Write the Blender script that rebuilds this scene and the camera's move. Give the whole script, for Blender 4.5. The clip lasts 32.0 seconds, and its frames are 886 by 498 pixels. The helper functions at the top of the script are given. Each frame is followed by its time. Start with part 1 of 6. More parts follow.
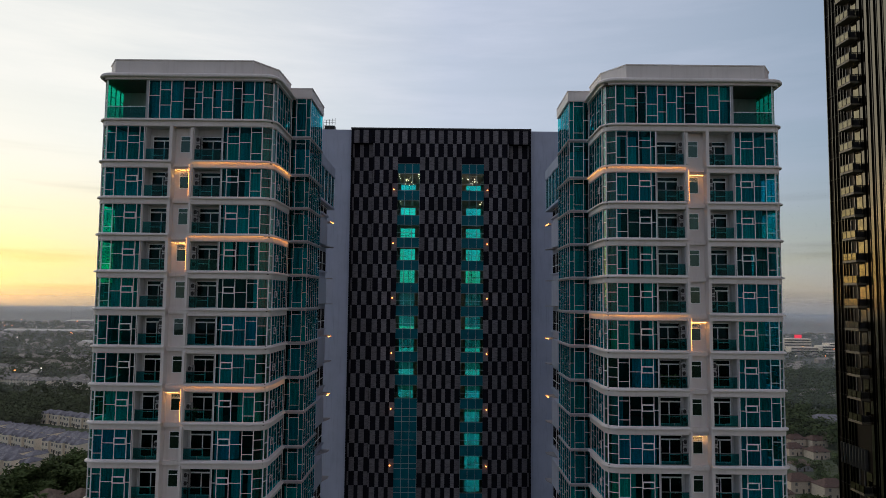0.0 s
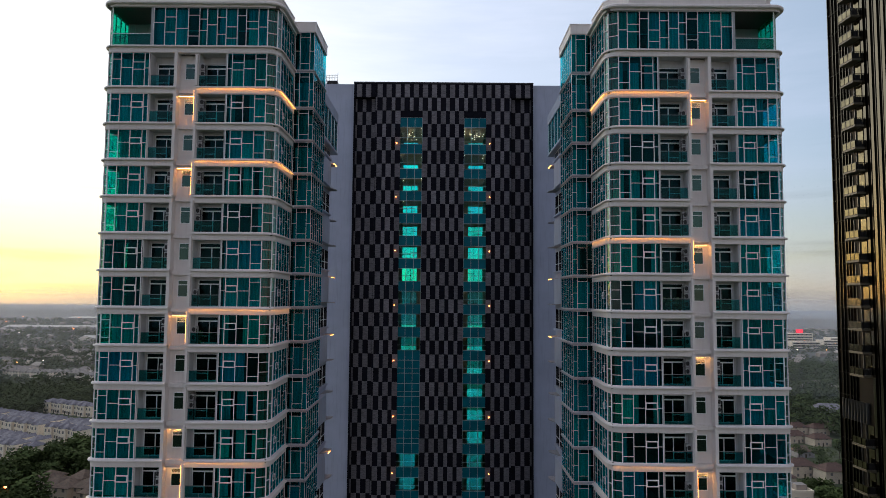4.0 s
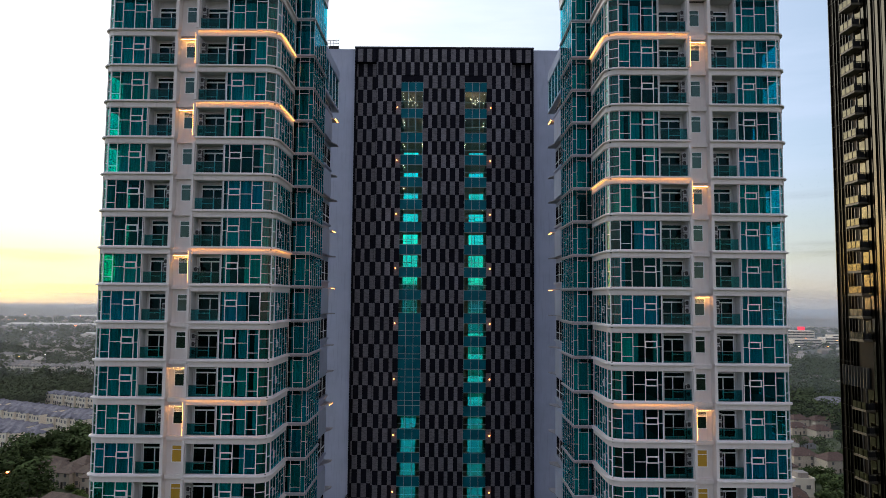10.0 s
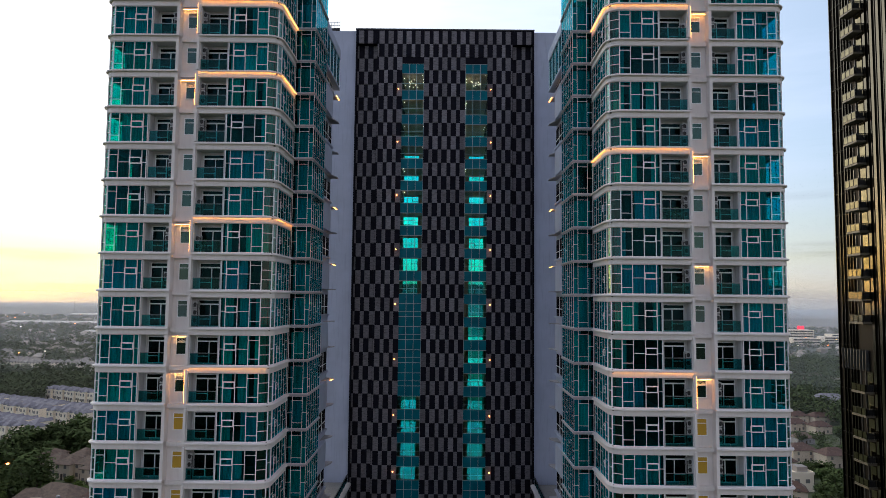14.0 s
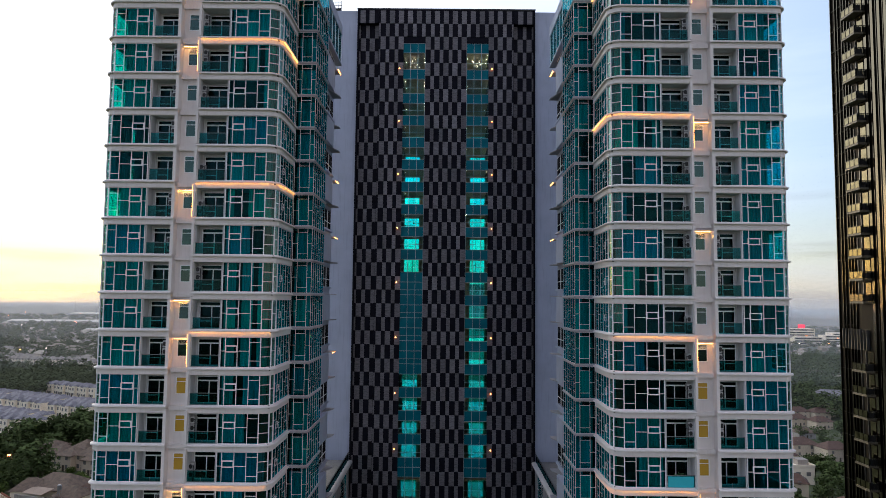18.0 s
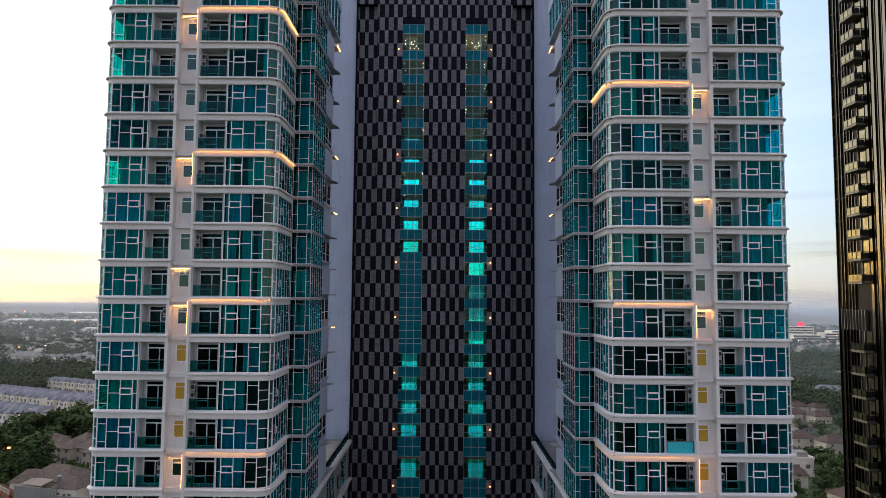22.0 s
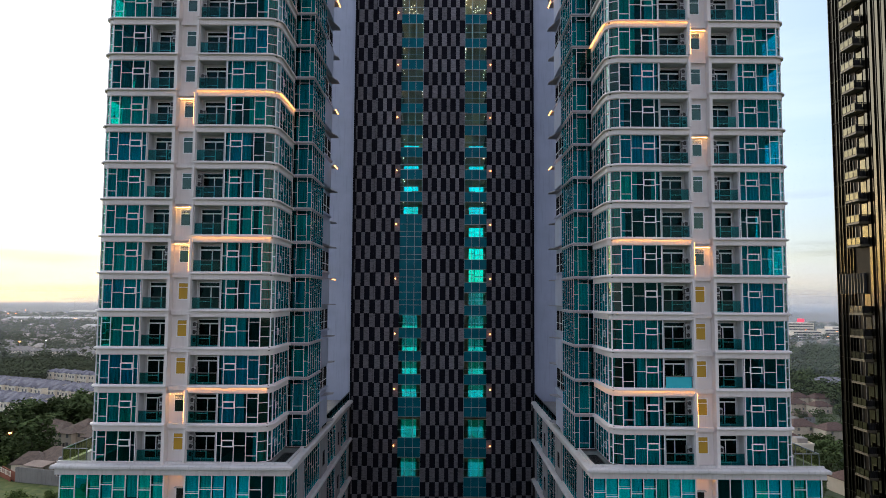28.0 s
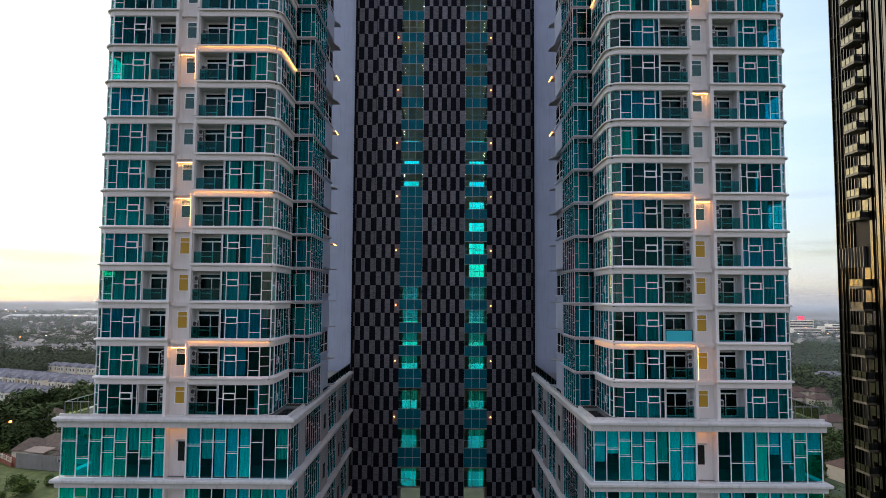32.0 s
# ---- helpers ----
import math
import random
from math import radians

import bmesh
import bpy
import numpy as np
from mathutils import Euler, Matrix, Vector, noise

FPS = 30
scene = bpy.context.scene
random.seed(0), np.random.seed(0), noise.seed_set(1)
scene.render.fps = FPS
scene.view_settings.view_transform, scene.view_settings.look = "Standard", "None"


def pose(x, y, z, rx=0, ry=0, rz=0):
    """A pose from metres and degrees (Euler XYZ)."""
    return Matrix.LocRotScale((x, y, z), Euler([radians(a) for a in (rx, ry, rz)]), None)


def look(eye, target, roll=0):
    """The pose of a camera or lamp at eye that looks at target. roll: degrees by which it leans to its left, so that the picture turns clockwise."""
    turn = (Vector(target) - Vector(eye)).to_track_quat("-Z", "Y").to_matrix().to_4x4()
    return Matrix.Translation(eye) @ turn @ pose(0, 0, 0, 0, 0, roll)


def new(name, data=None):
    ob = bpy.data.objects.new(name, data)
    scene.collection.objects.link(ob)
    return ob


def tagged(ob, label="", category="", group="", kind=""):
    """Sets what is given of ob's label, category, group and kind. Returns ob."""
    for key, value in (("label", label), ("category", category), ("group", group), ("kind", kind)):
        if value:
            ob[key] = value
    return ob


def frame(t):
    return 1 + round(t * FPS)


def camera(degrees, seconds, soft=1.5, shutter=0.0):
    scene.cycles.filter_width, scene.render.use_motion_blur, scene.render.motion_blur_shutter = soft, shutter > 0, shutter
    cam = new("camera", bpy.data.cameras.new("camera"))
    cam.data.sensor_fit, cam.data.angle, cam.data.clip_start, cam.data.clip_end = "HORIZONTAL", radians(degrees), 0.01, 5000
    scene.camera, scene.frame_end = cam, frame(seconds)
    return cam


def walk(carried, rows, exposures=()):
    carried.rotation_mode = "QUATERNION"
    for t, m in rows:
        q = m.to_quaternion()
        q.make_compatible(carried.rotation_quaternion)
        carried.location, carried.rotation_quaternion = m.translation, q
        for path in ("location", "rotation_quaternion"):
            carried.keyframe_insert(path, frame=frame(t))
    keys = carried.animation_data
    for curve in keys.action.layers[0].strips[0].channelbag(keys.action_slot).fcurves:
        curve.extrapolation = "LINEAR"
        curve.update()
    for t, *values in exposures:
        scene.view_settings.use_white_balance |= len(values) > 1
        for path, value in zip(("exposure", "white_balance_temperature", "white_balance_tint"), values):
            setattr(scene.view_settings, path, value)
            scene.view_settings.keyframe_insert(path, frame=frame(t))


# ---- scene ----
cam = camera(66.4, 32.0, soft=0.5)
PATH = [
    (0, (-0.064, 0.915, 80.175), (-0.065, 2.91, 80.323), 0.3),
    (0.5, (-0.075, 0.935, 79.136), (-0.076, 2.93, 79.28), 0.2),
    (1, (-0.235, 0.91, 78.118), (-0.237, 2.905, 78.263), 0.3),
    (1.5, (-0.324, 0.925, 77.06), (-0.326, 2.92, 77.206), 0.3),
    (2, (-0.392, 0.96, 76.21), (-0.394, 2.955, 76.354), 0.2),
    (2.5, (-0.431, 1.067, 75.465), (-0.433, 3.062, 75.609), 0.2),
    (3, (-0.414, 1.044, 75.015), (-0.416, 3.039, 75.159), 0.2),
    (3.5, (-0.321, 1.044, 74.368), (-0.324, 3.039, 74.512), 0.2),
    (5.5, (-0.143, 1.042, 71.536), (-0.148, 3.037, 71.682), 0.2),
    (6, (-0.144, 1.007, 71.033), (-0.15, 3.002, 71.178), 0.2),
    (6.5, (-0.149, 1.073, 70.544), (-0.156, 3.067, 70.69), 0.2),
    (7, (-0.173, 1.059, 70.155), (-0.179, 3.054, 70.3), 0.2),
    (7.5, (-0.154, 1.038, 69.833), (-0.161, 3.032, 69.979), 0.2),
    (8, (-0.116, 1.061, 69.532), (-0.124, 3.056, 69.677), 0.2),
    (8.5, (-0.11, 1.075, 69.211), (-0.118, 3.069, 69.358), 0.2),
    (9, (-0.104, 1.072, 68.908), (-0.112, 3.067, 69.054), 0.2),
    (9.5, (-0.099, 1.087, 68.644), (-0.107, 3.082, 68.789), 0.2),
    (10, (-0.105, 1.095, 68.335), (-0.113, 3.089, 68.48), 0.2),
    (10.5, (-0.142, 1.06, 68.044), (-0.149, 3.055, 68.189), 0.2),
    (11, (-0.148, 1.061, 67.753), (-0.156, 3.056, 67.897), 0.2),
    (11.5, (-0.146, 1.08, 67.456), (-0.154, 3.075, 67.6), 0.3),
    (12, (-0.152, 1.069, 67.103), (-0.16, 3.063, 67.249), 0.3),
    (12.5, (-0.166, 1.065, 66.803), (-0.174, 3.06, 66.948), 0.3),
    (13, (-0.186, 1.06, 66.502), (-0.193, 3.055, 66.647), 0.3),
    (13.5, (-0.185, 1.092, 66.078), (-0.192, 3.086, 66.223), 0.3),
    (14, (-0.196, 1.08, 65.637), (-0.203, 3.075, 65.782), 0.3),
    (14.5, (-0.191, 1.088, 65.187), (-0.198, 3.083, 65.333), 0.3),
    (16.5, (-0.221, 1.057, 63.762), (-0.23, 3.051, 63.907), 0.2),
    (17, (-0.235, 1.064, 63.355), (-0.244, 3.058, 63.5), 0.2),
    (17.5, (-0.266, 1.05, 62.958), (-0.275, 3.045, 63.103), 0.2),
    (18, (-0.253, 1.072, 62.517), (-0.262, 3.066, 62.663), 0.3),
    (18.5, (-0.27, 1.095, 62.136), (-0.279, 3.089, 62.282), 0.2),
    (19, (-0.274, 1.116, 61.76), (-0.283, 3.111, 61.906), 0.2),
    (19.5, (-0.248, 1.094, 61.392), (-0.257, 3.089, 61.538), 0.2),
    (20, (-0.232, 1.082, 61.027), (-0.24, 3.077, 61.174), 0.2),
    (20.5, (-0.246, 1.112, 60.712), (-0.254, 3.107, 60.857), 0.2),
    (21, (-0.237, 1.101, 60.366), (-0.245, 3.095, 60.511), 0.2),
    (21.5, (-0.23, 1.127, 60.013), (-0.238, 3.122, 60.158), 0.2),
    (22, (-0.245, 1.131, 59.669), (-0.252, 3.126, 59.815), 0.2),
    (22.5, (-0.223, 1.105, 59.286), (-0.231, 3.099, 59.431), 0.2),
    (23, (-0.249, 1.111, 58.878), (-0.256, 3.106, 59.024), 0.2),
    (23.5, (-0.274, 1.074, 58.452), (-0.28, 3.068, 58.599), 0.2),
    (24, (-0.295, 1.093, 58.051), (-0.301, 3.088, 58.197), 0.1),
    (24.5, (-0.283, 1.107, 57.544), (-0.29, 3.101, 57.69), 0.1),
    (25, (-0.269, 1.066, 57.083), (-0.276, 3.06, 57.228), 0.1),
    (25.5, (-0.265, 1.053, 56.651), (-0.272, 3.047, 56.796), 0.1),
    (27.5, (-0.216, 1.144, 54.678), (-0.223, 3.139, 54.825), 0.2),
    (28, (-0.195, 1.108, 54.213), (-0.202, 3.103, 54.359), 0.1),
    (28.5, (-0.18, 1.052, 53.728), (-0.187, 3.047, 53.874), 0.1),
    (29, (-0.201, 1.048, 53.218), (-0.207, 3.043, 53.363), 0.1),
    (29.5, (-0.191, 1.081, 52.669), (-0.197, 3.076, 52.815), 0.1),
    (30, (-0.217, 1.078, 52.165), (-0.223, 3.073, 52.312), 0.1),
    (30.5, (-0.274, 1.089, 51.623), (-0.28, 3.084, 51.77), 0.1),
    (31, (-0.284, 1.151, 51.154), (-0.29, 3.145, 51.301), 0.1),
    (31.5, (-0.288, 1.162, 50.67), (-0.294, 3.157, 50.816), 0.1),
    (32, (-0.257, 1.228, 50.252), (-0.264, 3.222, 50.397), 0.1),
]
EXPOSURE = 0.94
walk(cam, [(t, look(eye, target, roll + 0.28)) for t, eye, target, roll in PATH],
     [(t, EXPOSURE + e, k, 11) for t, e, k in ((0, -0.76, 6370), (3, -0.40, 6310), (6, -0.15, 6260), (13, 0.05, 6220), (20, 0.24, 6130), (32, 0.34, 6130))])

# ---- light ----
SUN_AZ, SUN_EL = -40.0, 6.0          # degrees clockwise from +y, degrees up
world = bpy.data.worlds.new("sky")
scene.world = world
world.use_nodes = True
wn = world.node_tree.nodes
wl = world.node_tree.links
bg = wn["Background"]
sky = wn.new("ShaderNodeTexSky")
sky.sky_type = "NISHITA"
sky.sun_disc = False
sky.sun_elevation = radians(SUN_EL)
sky.sun_rotation = radians(SUN_AZ)
sky.air_density, sky.dust_density, sky.ozone_density = 1.2, 0.25, 2.0
# thin streaks of high cloud
wc = wn.new("ShaderNodeTexCoord")
wm = wn.new("ShaderNodeMapping")
wm.inputs["Scale"].default_value = (1.0, 1.0, 7.0)
wl.new(wc.outputs["Generated"], wm.inputs["Vector"])
wz = wn.new("ShaderNodeTexNoise")
wz.inputs["Scale"].default_value, wz.inputs["Detail"].default_value, wz.inputs["Roughness"].default_value = 2.2, 7.0, 0.6
wl.new(wm.outputs["Vector"], wz.inputs["Vector"])
wr = wn.new("ShaderNodeMapRange")
wr.inputs["From Min"].default_value, wr.inputs["From Max"].default_value = 0.42, 0.75
wr.inputs["To Min"].default_value, wr.inputs["To Max"].default_value = 0.72, 0.94
wl.new(wz.outputs["Fac"], wr.inputs["Value"])
wb = wn.new("ShaderNodeHueSaturation")
wb.inputs["Saturation"].default_value, wb.inputs["Value"].default_value = 1.25, 0.85
wl.new(sky.outputs["Color"], wb.inputs["Color"])
# veil of high haze: warm and bright towards the low sun, blue away from it, yellow along the horizon under the sun
wf = wn.new("ShaderNodeVectorMath")
wf.operation = "MULTIPLY"
wf.inputs[1].default_value = (1, 1, 0)
wl.new(wc.outputs["Generated"], wf.inputs[0])
wg = wn.new("ShaderNodeVectorMath")
wg.operation = "NORMALIZE"
wl.new(wf.outputs[0], wg.inputs[0])
wd = wn.new("ShaderNodeVectorMath")
wd.operation = "DOT_PRODUCT"
wl.new(wg.outputs[0], wd.inputs[0])
wd.inputs[1].default_value = (math.sin(radians(SUN_AZ - 5)), math.cos(radians(SUN_AZ - 5)), 0)
wv = wn.new("ShaderNodeMapRange")
wv.inputs["From Min"].default_value, wv.inputs["From Max"].default_value = -1.0, 1.0
wl.new(wd.outputs["Value"], wv.inputs["Value"])


def veil(stops):
    r = wn.new("ShaderNodeValToRGB")
    e = r.color_ramp.elements
    while len(e) < len(stops):
        e.new(0.5)
    for el, (p, c) in zip(e, stops):
        el.position, el.color = p, (*c, 1)
    wl.new(wv.outputs["Result"], r.inputs["Fac"])
    return r.outputs["Color"]


high = veil([(0.0, (2.05, 1.84, 2.05)), (0.45, (1.75, 1.85, 2.35)), (0.60, (2.05, 2.5, 3.2)), (0.85, (4.0, 4.2, 4.9)), (0.98, (6.2, 6.0, 5.5))])
low = veil([(0.0, (1.8, 1.65, 2.0)), (0.45, (1.7, 1.75, 2.1)), (0.60, (2.1, 2.2, 2.3)), (0.85, (3.8, 3.6, 3.1)), (0.98, (5.9, 5.0, 2.9))])
we = wn.new("ShaderNodeSeparateXYZ")
wl.new(wc.outputs["Generated"], we.inputs[0])
wh = wn.new("ShaderNodeMapRange")
wh.interpolation_type = "SMOOTHSTEP"
wh.inputs["From Min"].default_value, wh.inputs["From Max"].default_value = 0.0, 0.22
wl.new(we.outputs["Z"], wh.inputs["Value"])
wq = wn.new("ShaderNodeMix")
wq.data_type = "RGBA"
wl.new(wh.outputs["Result"], wq.inputs[0])
wl.new(low, wq.inputs[6])
wl.new(high, wq.inputs[7])
wx = wn.new("ShaderNodeMix")
wx.data_type = "RGBA"
wl.new(wr.outputs["Result"], wx.inputs[0])
wl.new(wb.outputs["Color"], wx.inputs[6])
# low grey streaks of cloud
wo = wn.new("ShaderNodeMapping")
wo.inputs["Scale"].default_value = (1.6, 1.6, 26.0)
wl.new(wc.outputs["Generated"], wo.inputs["Vector"])
wk = wn.new("ShaderNodeTexNoise")
wk.inputs["Scale"].default_value, wk.inputs["Detail"].default_value = 1.7, 6.0
wl.new(wo.outputs["Vector"], wk.inputs["Vector"])
ws = wn.new("ShaderNodeMapRange")
ws.inputs["From Min"].default_value, ws.inputs["From Max"].default_value = 0.54, 0.70
ws.inputs["To Min"].default_value, ws.inputs["To Max"].default_value = 0.0, 0.24
wl.new(wk.outputs["Fac"], ws.inputs["Value"])
wt = wn.new("ShaderNodeVectorMath")
wt.operation = "SCALE"
wl.new(wq.outputs[2], wt.inputs[0])
wu = wn.new("ShaderNodeMapRange")
wu.inputs["From Min"].default_value, wu.inputs["From Max"].default_value = 0.10, 0.22
wu.inputs["To Min"].default_value, wu.inputs["To Max"].default_value = 1.0, 0.1
wl.new(we.outputs["Z"], wu.inputs["Value"])
wi = wn.new("ShaderNodeMath")
wi.operation = "MULTIPLY"
wl.new(ws.outputs["Result"], wi.inputs[0])
wl.new(wu.outputs["Result"], wi.inputs[1])
wj = wn.new("ShaderNodeMath")
wj.operation = "SUBTRACT"
wj.inputs[0].default_value = 1.0
wl.new(wi.outputs[0], wj.inputs[1])
wl.new(wj.outputs[0], wt.inputs["Scale"])
wl.new(wt.outputs[0], wx.inputs[7])
wl.new(wx.outputs[2], bg.inputs["Color"])
bg.inputs["Strength"].default_value = 0.15

sun_data = bpy.data.lights.new("sun", "SUN")
sun_data.energy, sun_data.angle, sun_data.color = 0.3, radians(12.0), (1.0, 0.72, 0.42)
sun_ob = new("sun", sun_data)
sd = Vector((math.sin(radians(SUN_AZ)) * math.cos(radians(SUN_EL)), math.cos(radians(SUN_AZ)) * math.cos(radians(SUN_EL)), math.sin(radians(SUN_EL))))
sun_ob.matrix_world = look(sd * 400, (0, 0, 0))


# ---- materials ----
def mat(name, color=(0.5, 0.5, 0.5), rough=0.6, metal=0.0, spec=0.5):
    m = bpy.data.materials.new(name)
    m.use_nodes = True
    b = m.node_tree.nodes["Principled BSDF"]
    b.inputs["Base Color"].default_value = (*color, 1)
    b.inputs["Roughness"].default_value = rough
    b.inputs["Metallic"].default_value = metal
    b.inputs["Specular IOR Level"].default_value = spec
    return m


def node(m, kind, **sets):
    n = m.node_tree.nodes.new(kind)
    for k, v in sets.items():
        if k in n.inputs:
            n.inputs[k].default_value = v
    return n


def link(m, a, b):
    m.node_tree.links.new(a, b)


def coords(m, scale=(1, 1, 1)):
    g = node(m, "ShaderNodeNewGeometry")
    mp = node(m, "ShaderNodeMapping")
    mp.inputs["Scale"].default_value = scale
    link(m, g.outputs["Position"], mp.inputs["Vector"])
    return mp.outputs["Vector"]


def noise_ramp(m, scale, stops, vec=None, detail=5.0, stretch=(1, 1, 1)):
    n = node(m, "ShaderNodeTexNoise", Scale=scale, Detail=detail, Roughness=0.6)
    link(m, vec or coords(m, stretch), n.inputs["Vector"])
    r = node(m, "ShaderNodeValToRGB")
    e = r.color_ramp.elements
    while len(e) < len(stops):
        e.new(0.5)
    for el, (p, c) in zip(e, stops):
        el.position, el.color = p, (*c, 1)
    link(m, n.outputs["Fac"], r.inputs["Fac"])
    return r.outputs["Color"], n.outputs["Fac"]


def mix_rgb(m, fac, a, b, mode="MIX"):
    n = m.node_tree.nodes.new("ShaderNodeMix")
    n.data_type, n.blend_type = "RGBA", mode
    for i, v in ((0, fac), (6, a), (7, b)):
        if isinstance(v, (int, float)):
            n.inputs[i].default_value = v
        elif isinstance(v, tuple):
            n.inputs[i].default_value = (*v, 1)
        else:
            link(m, v, n.inputs[i])
    return n.outputs[2]


def bump(m, height, strength=0.2, dist=0.02):
    b = node(m, "ShaderNodeBump", Strength=strength, Distance=dist)
    link(m, height, b.inputs["Height"])
    link(m, b.outputs["Normal"], m.node_tree.nodes["Principled BSDF"].inputs["Normal"])


def base(m, socket):
    link(m, socket, m.node_tree.nodes["Principled BSDF"].inputs["Base Color"])


def rnd(m, island=False):
    return node(m, "ShaderNodeNewGeometry").outputs["Random Per Island"] if island else node(m, "ShaderNodeObjectInfo").outputs["Random"]


def painted(name, color, rough=0.6, dirt=0.25):
    """Paint on render: broad blotches, runs of rain dirt, fine grain."""
    m = mat(name, color, rough)
    dark = tuple(c * (1 - dirt) for c in color)
    broad, _ = noise_ramp(m, 0.35, [(0.35, color), (0.7, tuple(c * (1 - dirt * 0.4) for c in color))])
    runs, _ = noise_ramp(m, 1.0, [(0.52, (1, 1, 1)), (0.75, dark)], stretch=(3.5, 3.5, 0.25))
    base(m, mix_rgb(m, dirt, broad, mix_rgb(m, 1.0, broad, runs, "MULTIPLY")))
    _, fine = noise_ramp(m, 14.0, [(0, (0, 0, 0)), (1, (1, 1, 1))])
    bump(m, fine, 0.15, 0.01)
    return m


WHITE = painted("white_paint", (0.84, 0.78, 0.75))
# blue skylight on the white court walls is put into this colour
WHITE_WALL = painted("sky_tinted_wall_paint", (0.44, 0.48, 0.60), 0.7, 0.3)
LEDGE = painted("ledge_paint", (0.70, 0.67, 0.65), 0.6, 0.4)
FRAME = mat("white_aluminium", (0.93, 0.93, 0.94), 0.35, 0.0)
CEILING = painted("balcony_render", (0.62, 0.60, 0.60), 0.8)
# near-black so open rooms look unlit; their shade is in the colour
INSIDE = painted("darkened_room_paint", (0.08, 0.078, 0.078), 0.8)
FLOORIN = painted("darkened_room_floor", (0.09, 0.075, 0.06), 0.35)


def tinted(name, tint, back, gloss=0.55, island=False, spread=0.09):
    """Reflective tinted glass: it lets tinted light through and mirrors a tinted sky."""
    m = bpy.data.materials.new(name)
    m.use_nodes = True
    t = m.node_tree
    out = t.nodes["Material Output"]
    t.nodes.remove(t.nodes["Principled BSDF"])
    r = rnd(m, island)
    ramp = node(m, "ShaderNodeValToRGB")
    e = ramp.color_ramp.elements
    e[0].color, e[1].color = (*[c * (1 - spread) for c in tint], 1), (*[min(1, c * (1 + spread)) for c in tint], 1)
    mid = e.new(0.5)
    mid.color = (tint[0] * 0.9, tint[1] * 0.93, tint[2] * 1.02, 1)
    link(m, r, ramp.inputs["Fac"])
    tr = node(m, "ShaderNodeBsdfTransparent")
    link(m, ramp.outputs["Color"], tr.inputs["Color"])
    gl = node(m, "ShaderNodeBsdfGlossy", Roughness=0.03)
    gl.inputs["Color"].default_value = (*back, 1)
    nz = node(m, "ShaderNodeTexNoise", Scale=0.45, Detail=2.0)
    link(m, coords(m), nz.inputs["Vector"])
    bp = node(m, "ShaderNodeBump", Strength=0.06, Distance=0.05)
    link(m, nz.outputs["Fac"], bp.inputs["Height"])
    link(m, bp.outputs["Normal"], gl.inputs["Normal"])
    lw = node(m, "ShaderNodeFresnel", IOR=1.48)
    add = node(m, "ShaderNodeMath")
    add.operation, add.use_clamp = "MULTIPLY_ADD", True
    link(m, lw.outputs["Fac"], add.inputs[0])
    add.inputs[1].default_value, add.inputs[2].default_value = 0.45, gloss
    mx = node(m, "ShaderNodeMixShader")
    link(m, add.outputs[0], mx.inputs["Fac"])
    link(m, tr.outputs[0], mx.inputs[1])
    link(m, gl.outputs[0], mx.inputs[2])
    link(m, mx.outputs[0], out.inputs["Surface"])
    return m


GLASS = tinted("teal_glass", (0.033, 0.72, 0.73), (0.25, 0.75, 0.77), 0.0)
GLASS_SIDE = tinted("teal_side_glass", (0.033, 0.80, 0.82), (0.18, 0.64, 0.70), 0.02, True)
GLASS_OUTER = {-1: tinted("green_side_glass", (0.14, 0.90, 0.72), (0.2, 0.65, 0.6), 0.0, True), 1: tinted("cyan_side_glass", (0.12, 0.82, 0.88), (0.2, 0.62, 0.66), 0.0, True)}
PODIUM_GLASS = tinted("podium_glass", (0.045, 0.88, 0.87), (0.25, 0.75, 0.77), 0.0)
RAIL_GLASS = tinted("railing_glass", (0.26, 0.66, 0.64), (0.25, 0.6, 0.6), 0.02)
CLEAR = tinted("lobby_glass", (0.86, 0.88, 0.80), (0.3, 0.6, 0.62), 0.0)
FAR_GLASS = tinted("far_lobby_glass", (0.12, 0.90, 0.88), (0.3, 0.6, 0.62), 0.0)
PALE_GLASS = tinted("terrace_glass", (0.80, 0.84, 0.60), (0.6, 0.62, 0.45), 0.12)
CORNER = tinted("curved_corner_glass", (0.03, 0.66, 0.66), (0.80, 0.78, 0.70), 0.13)
FACET = tinted("curved_front_glass", (0.05, 0.66, 0.62), (0.55, 0.60, 0.54), 0.05)
SPANDREL = mat("spandrel_glass", (0.002, 0.12, 0.165), 0.25, 0.0, 0.1)
_c, _f = noise_ramp(SPANDREL, 0.7, [(0.3, (0.001, 0.10, 0.14)), (0.7, (0.003, 0.15, 0.20))])
base(SPANDREL, _c)
DARK_GLASS = mat("dark_glass", (0.012, 0.014, 0.016), 0.08, 0.0, 0.6)

def curtain_cloth(name, tones):
    """Woven cloth whose tone differs from curtain to curtain, with fold shading painted as dark stripes."""
    m = mat(name, tones[0], 0.9)
    r = node(m, "ShaderNodeValToRGB")
    e = r.color_ramp.elements
    while len(e) < len(tones):
        e.new(0.5)
    for k, c in enumerate(tones):
        e[k].position, e[k].color = k / (len(tones) - 1), (*c, 1)
    link(m, rnd(m), r.inputs["Fac"])
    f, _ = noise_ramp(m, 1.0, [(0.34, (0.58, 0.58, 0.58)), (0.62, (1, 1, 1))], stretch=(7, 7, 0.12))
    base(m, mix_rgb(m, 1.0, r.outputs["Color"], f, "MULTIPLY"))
    return m


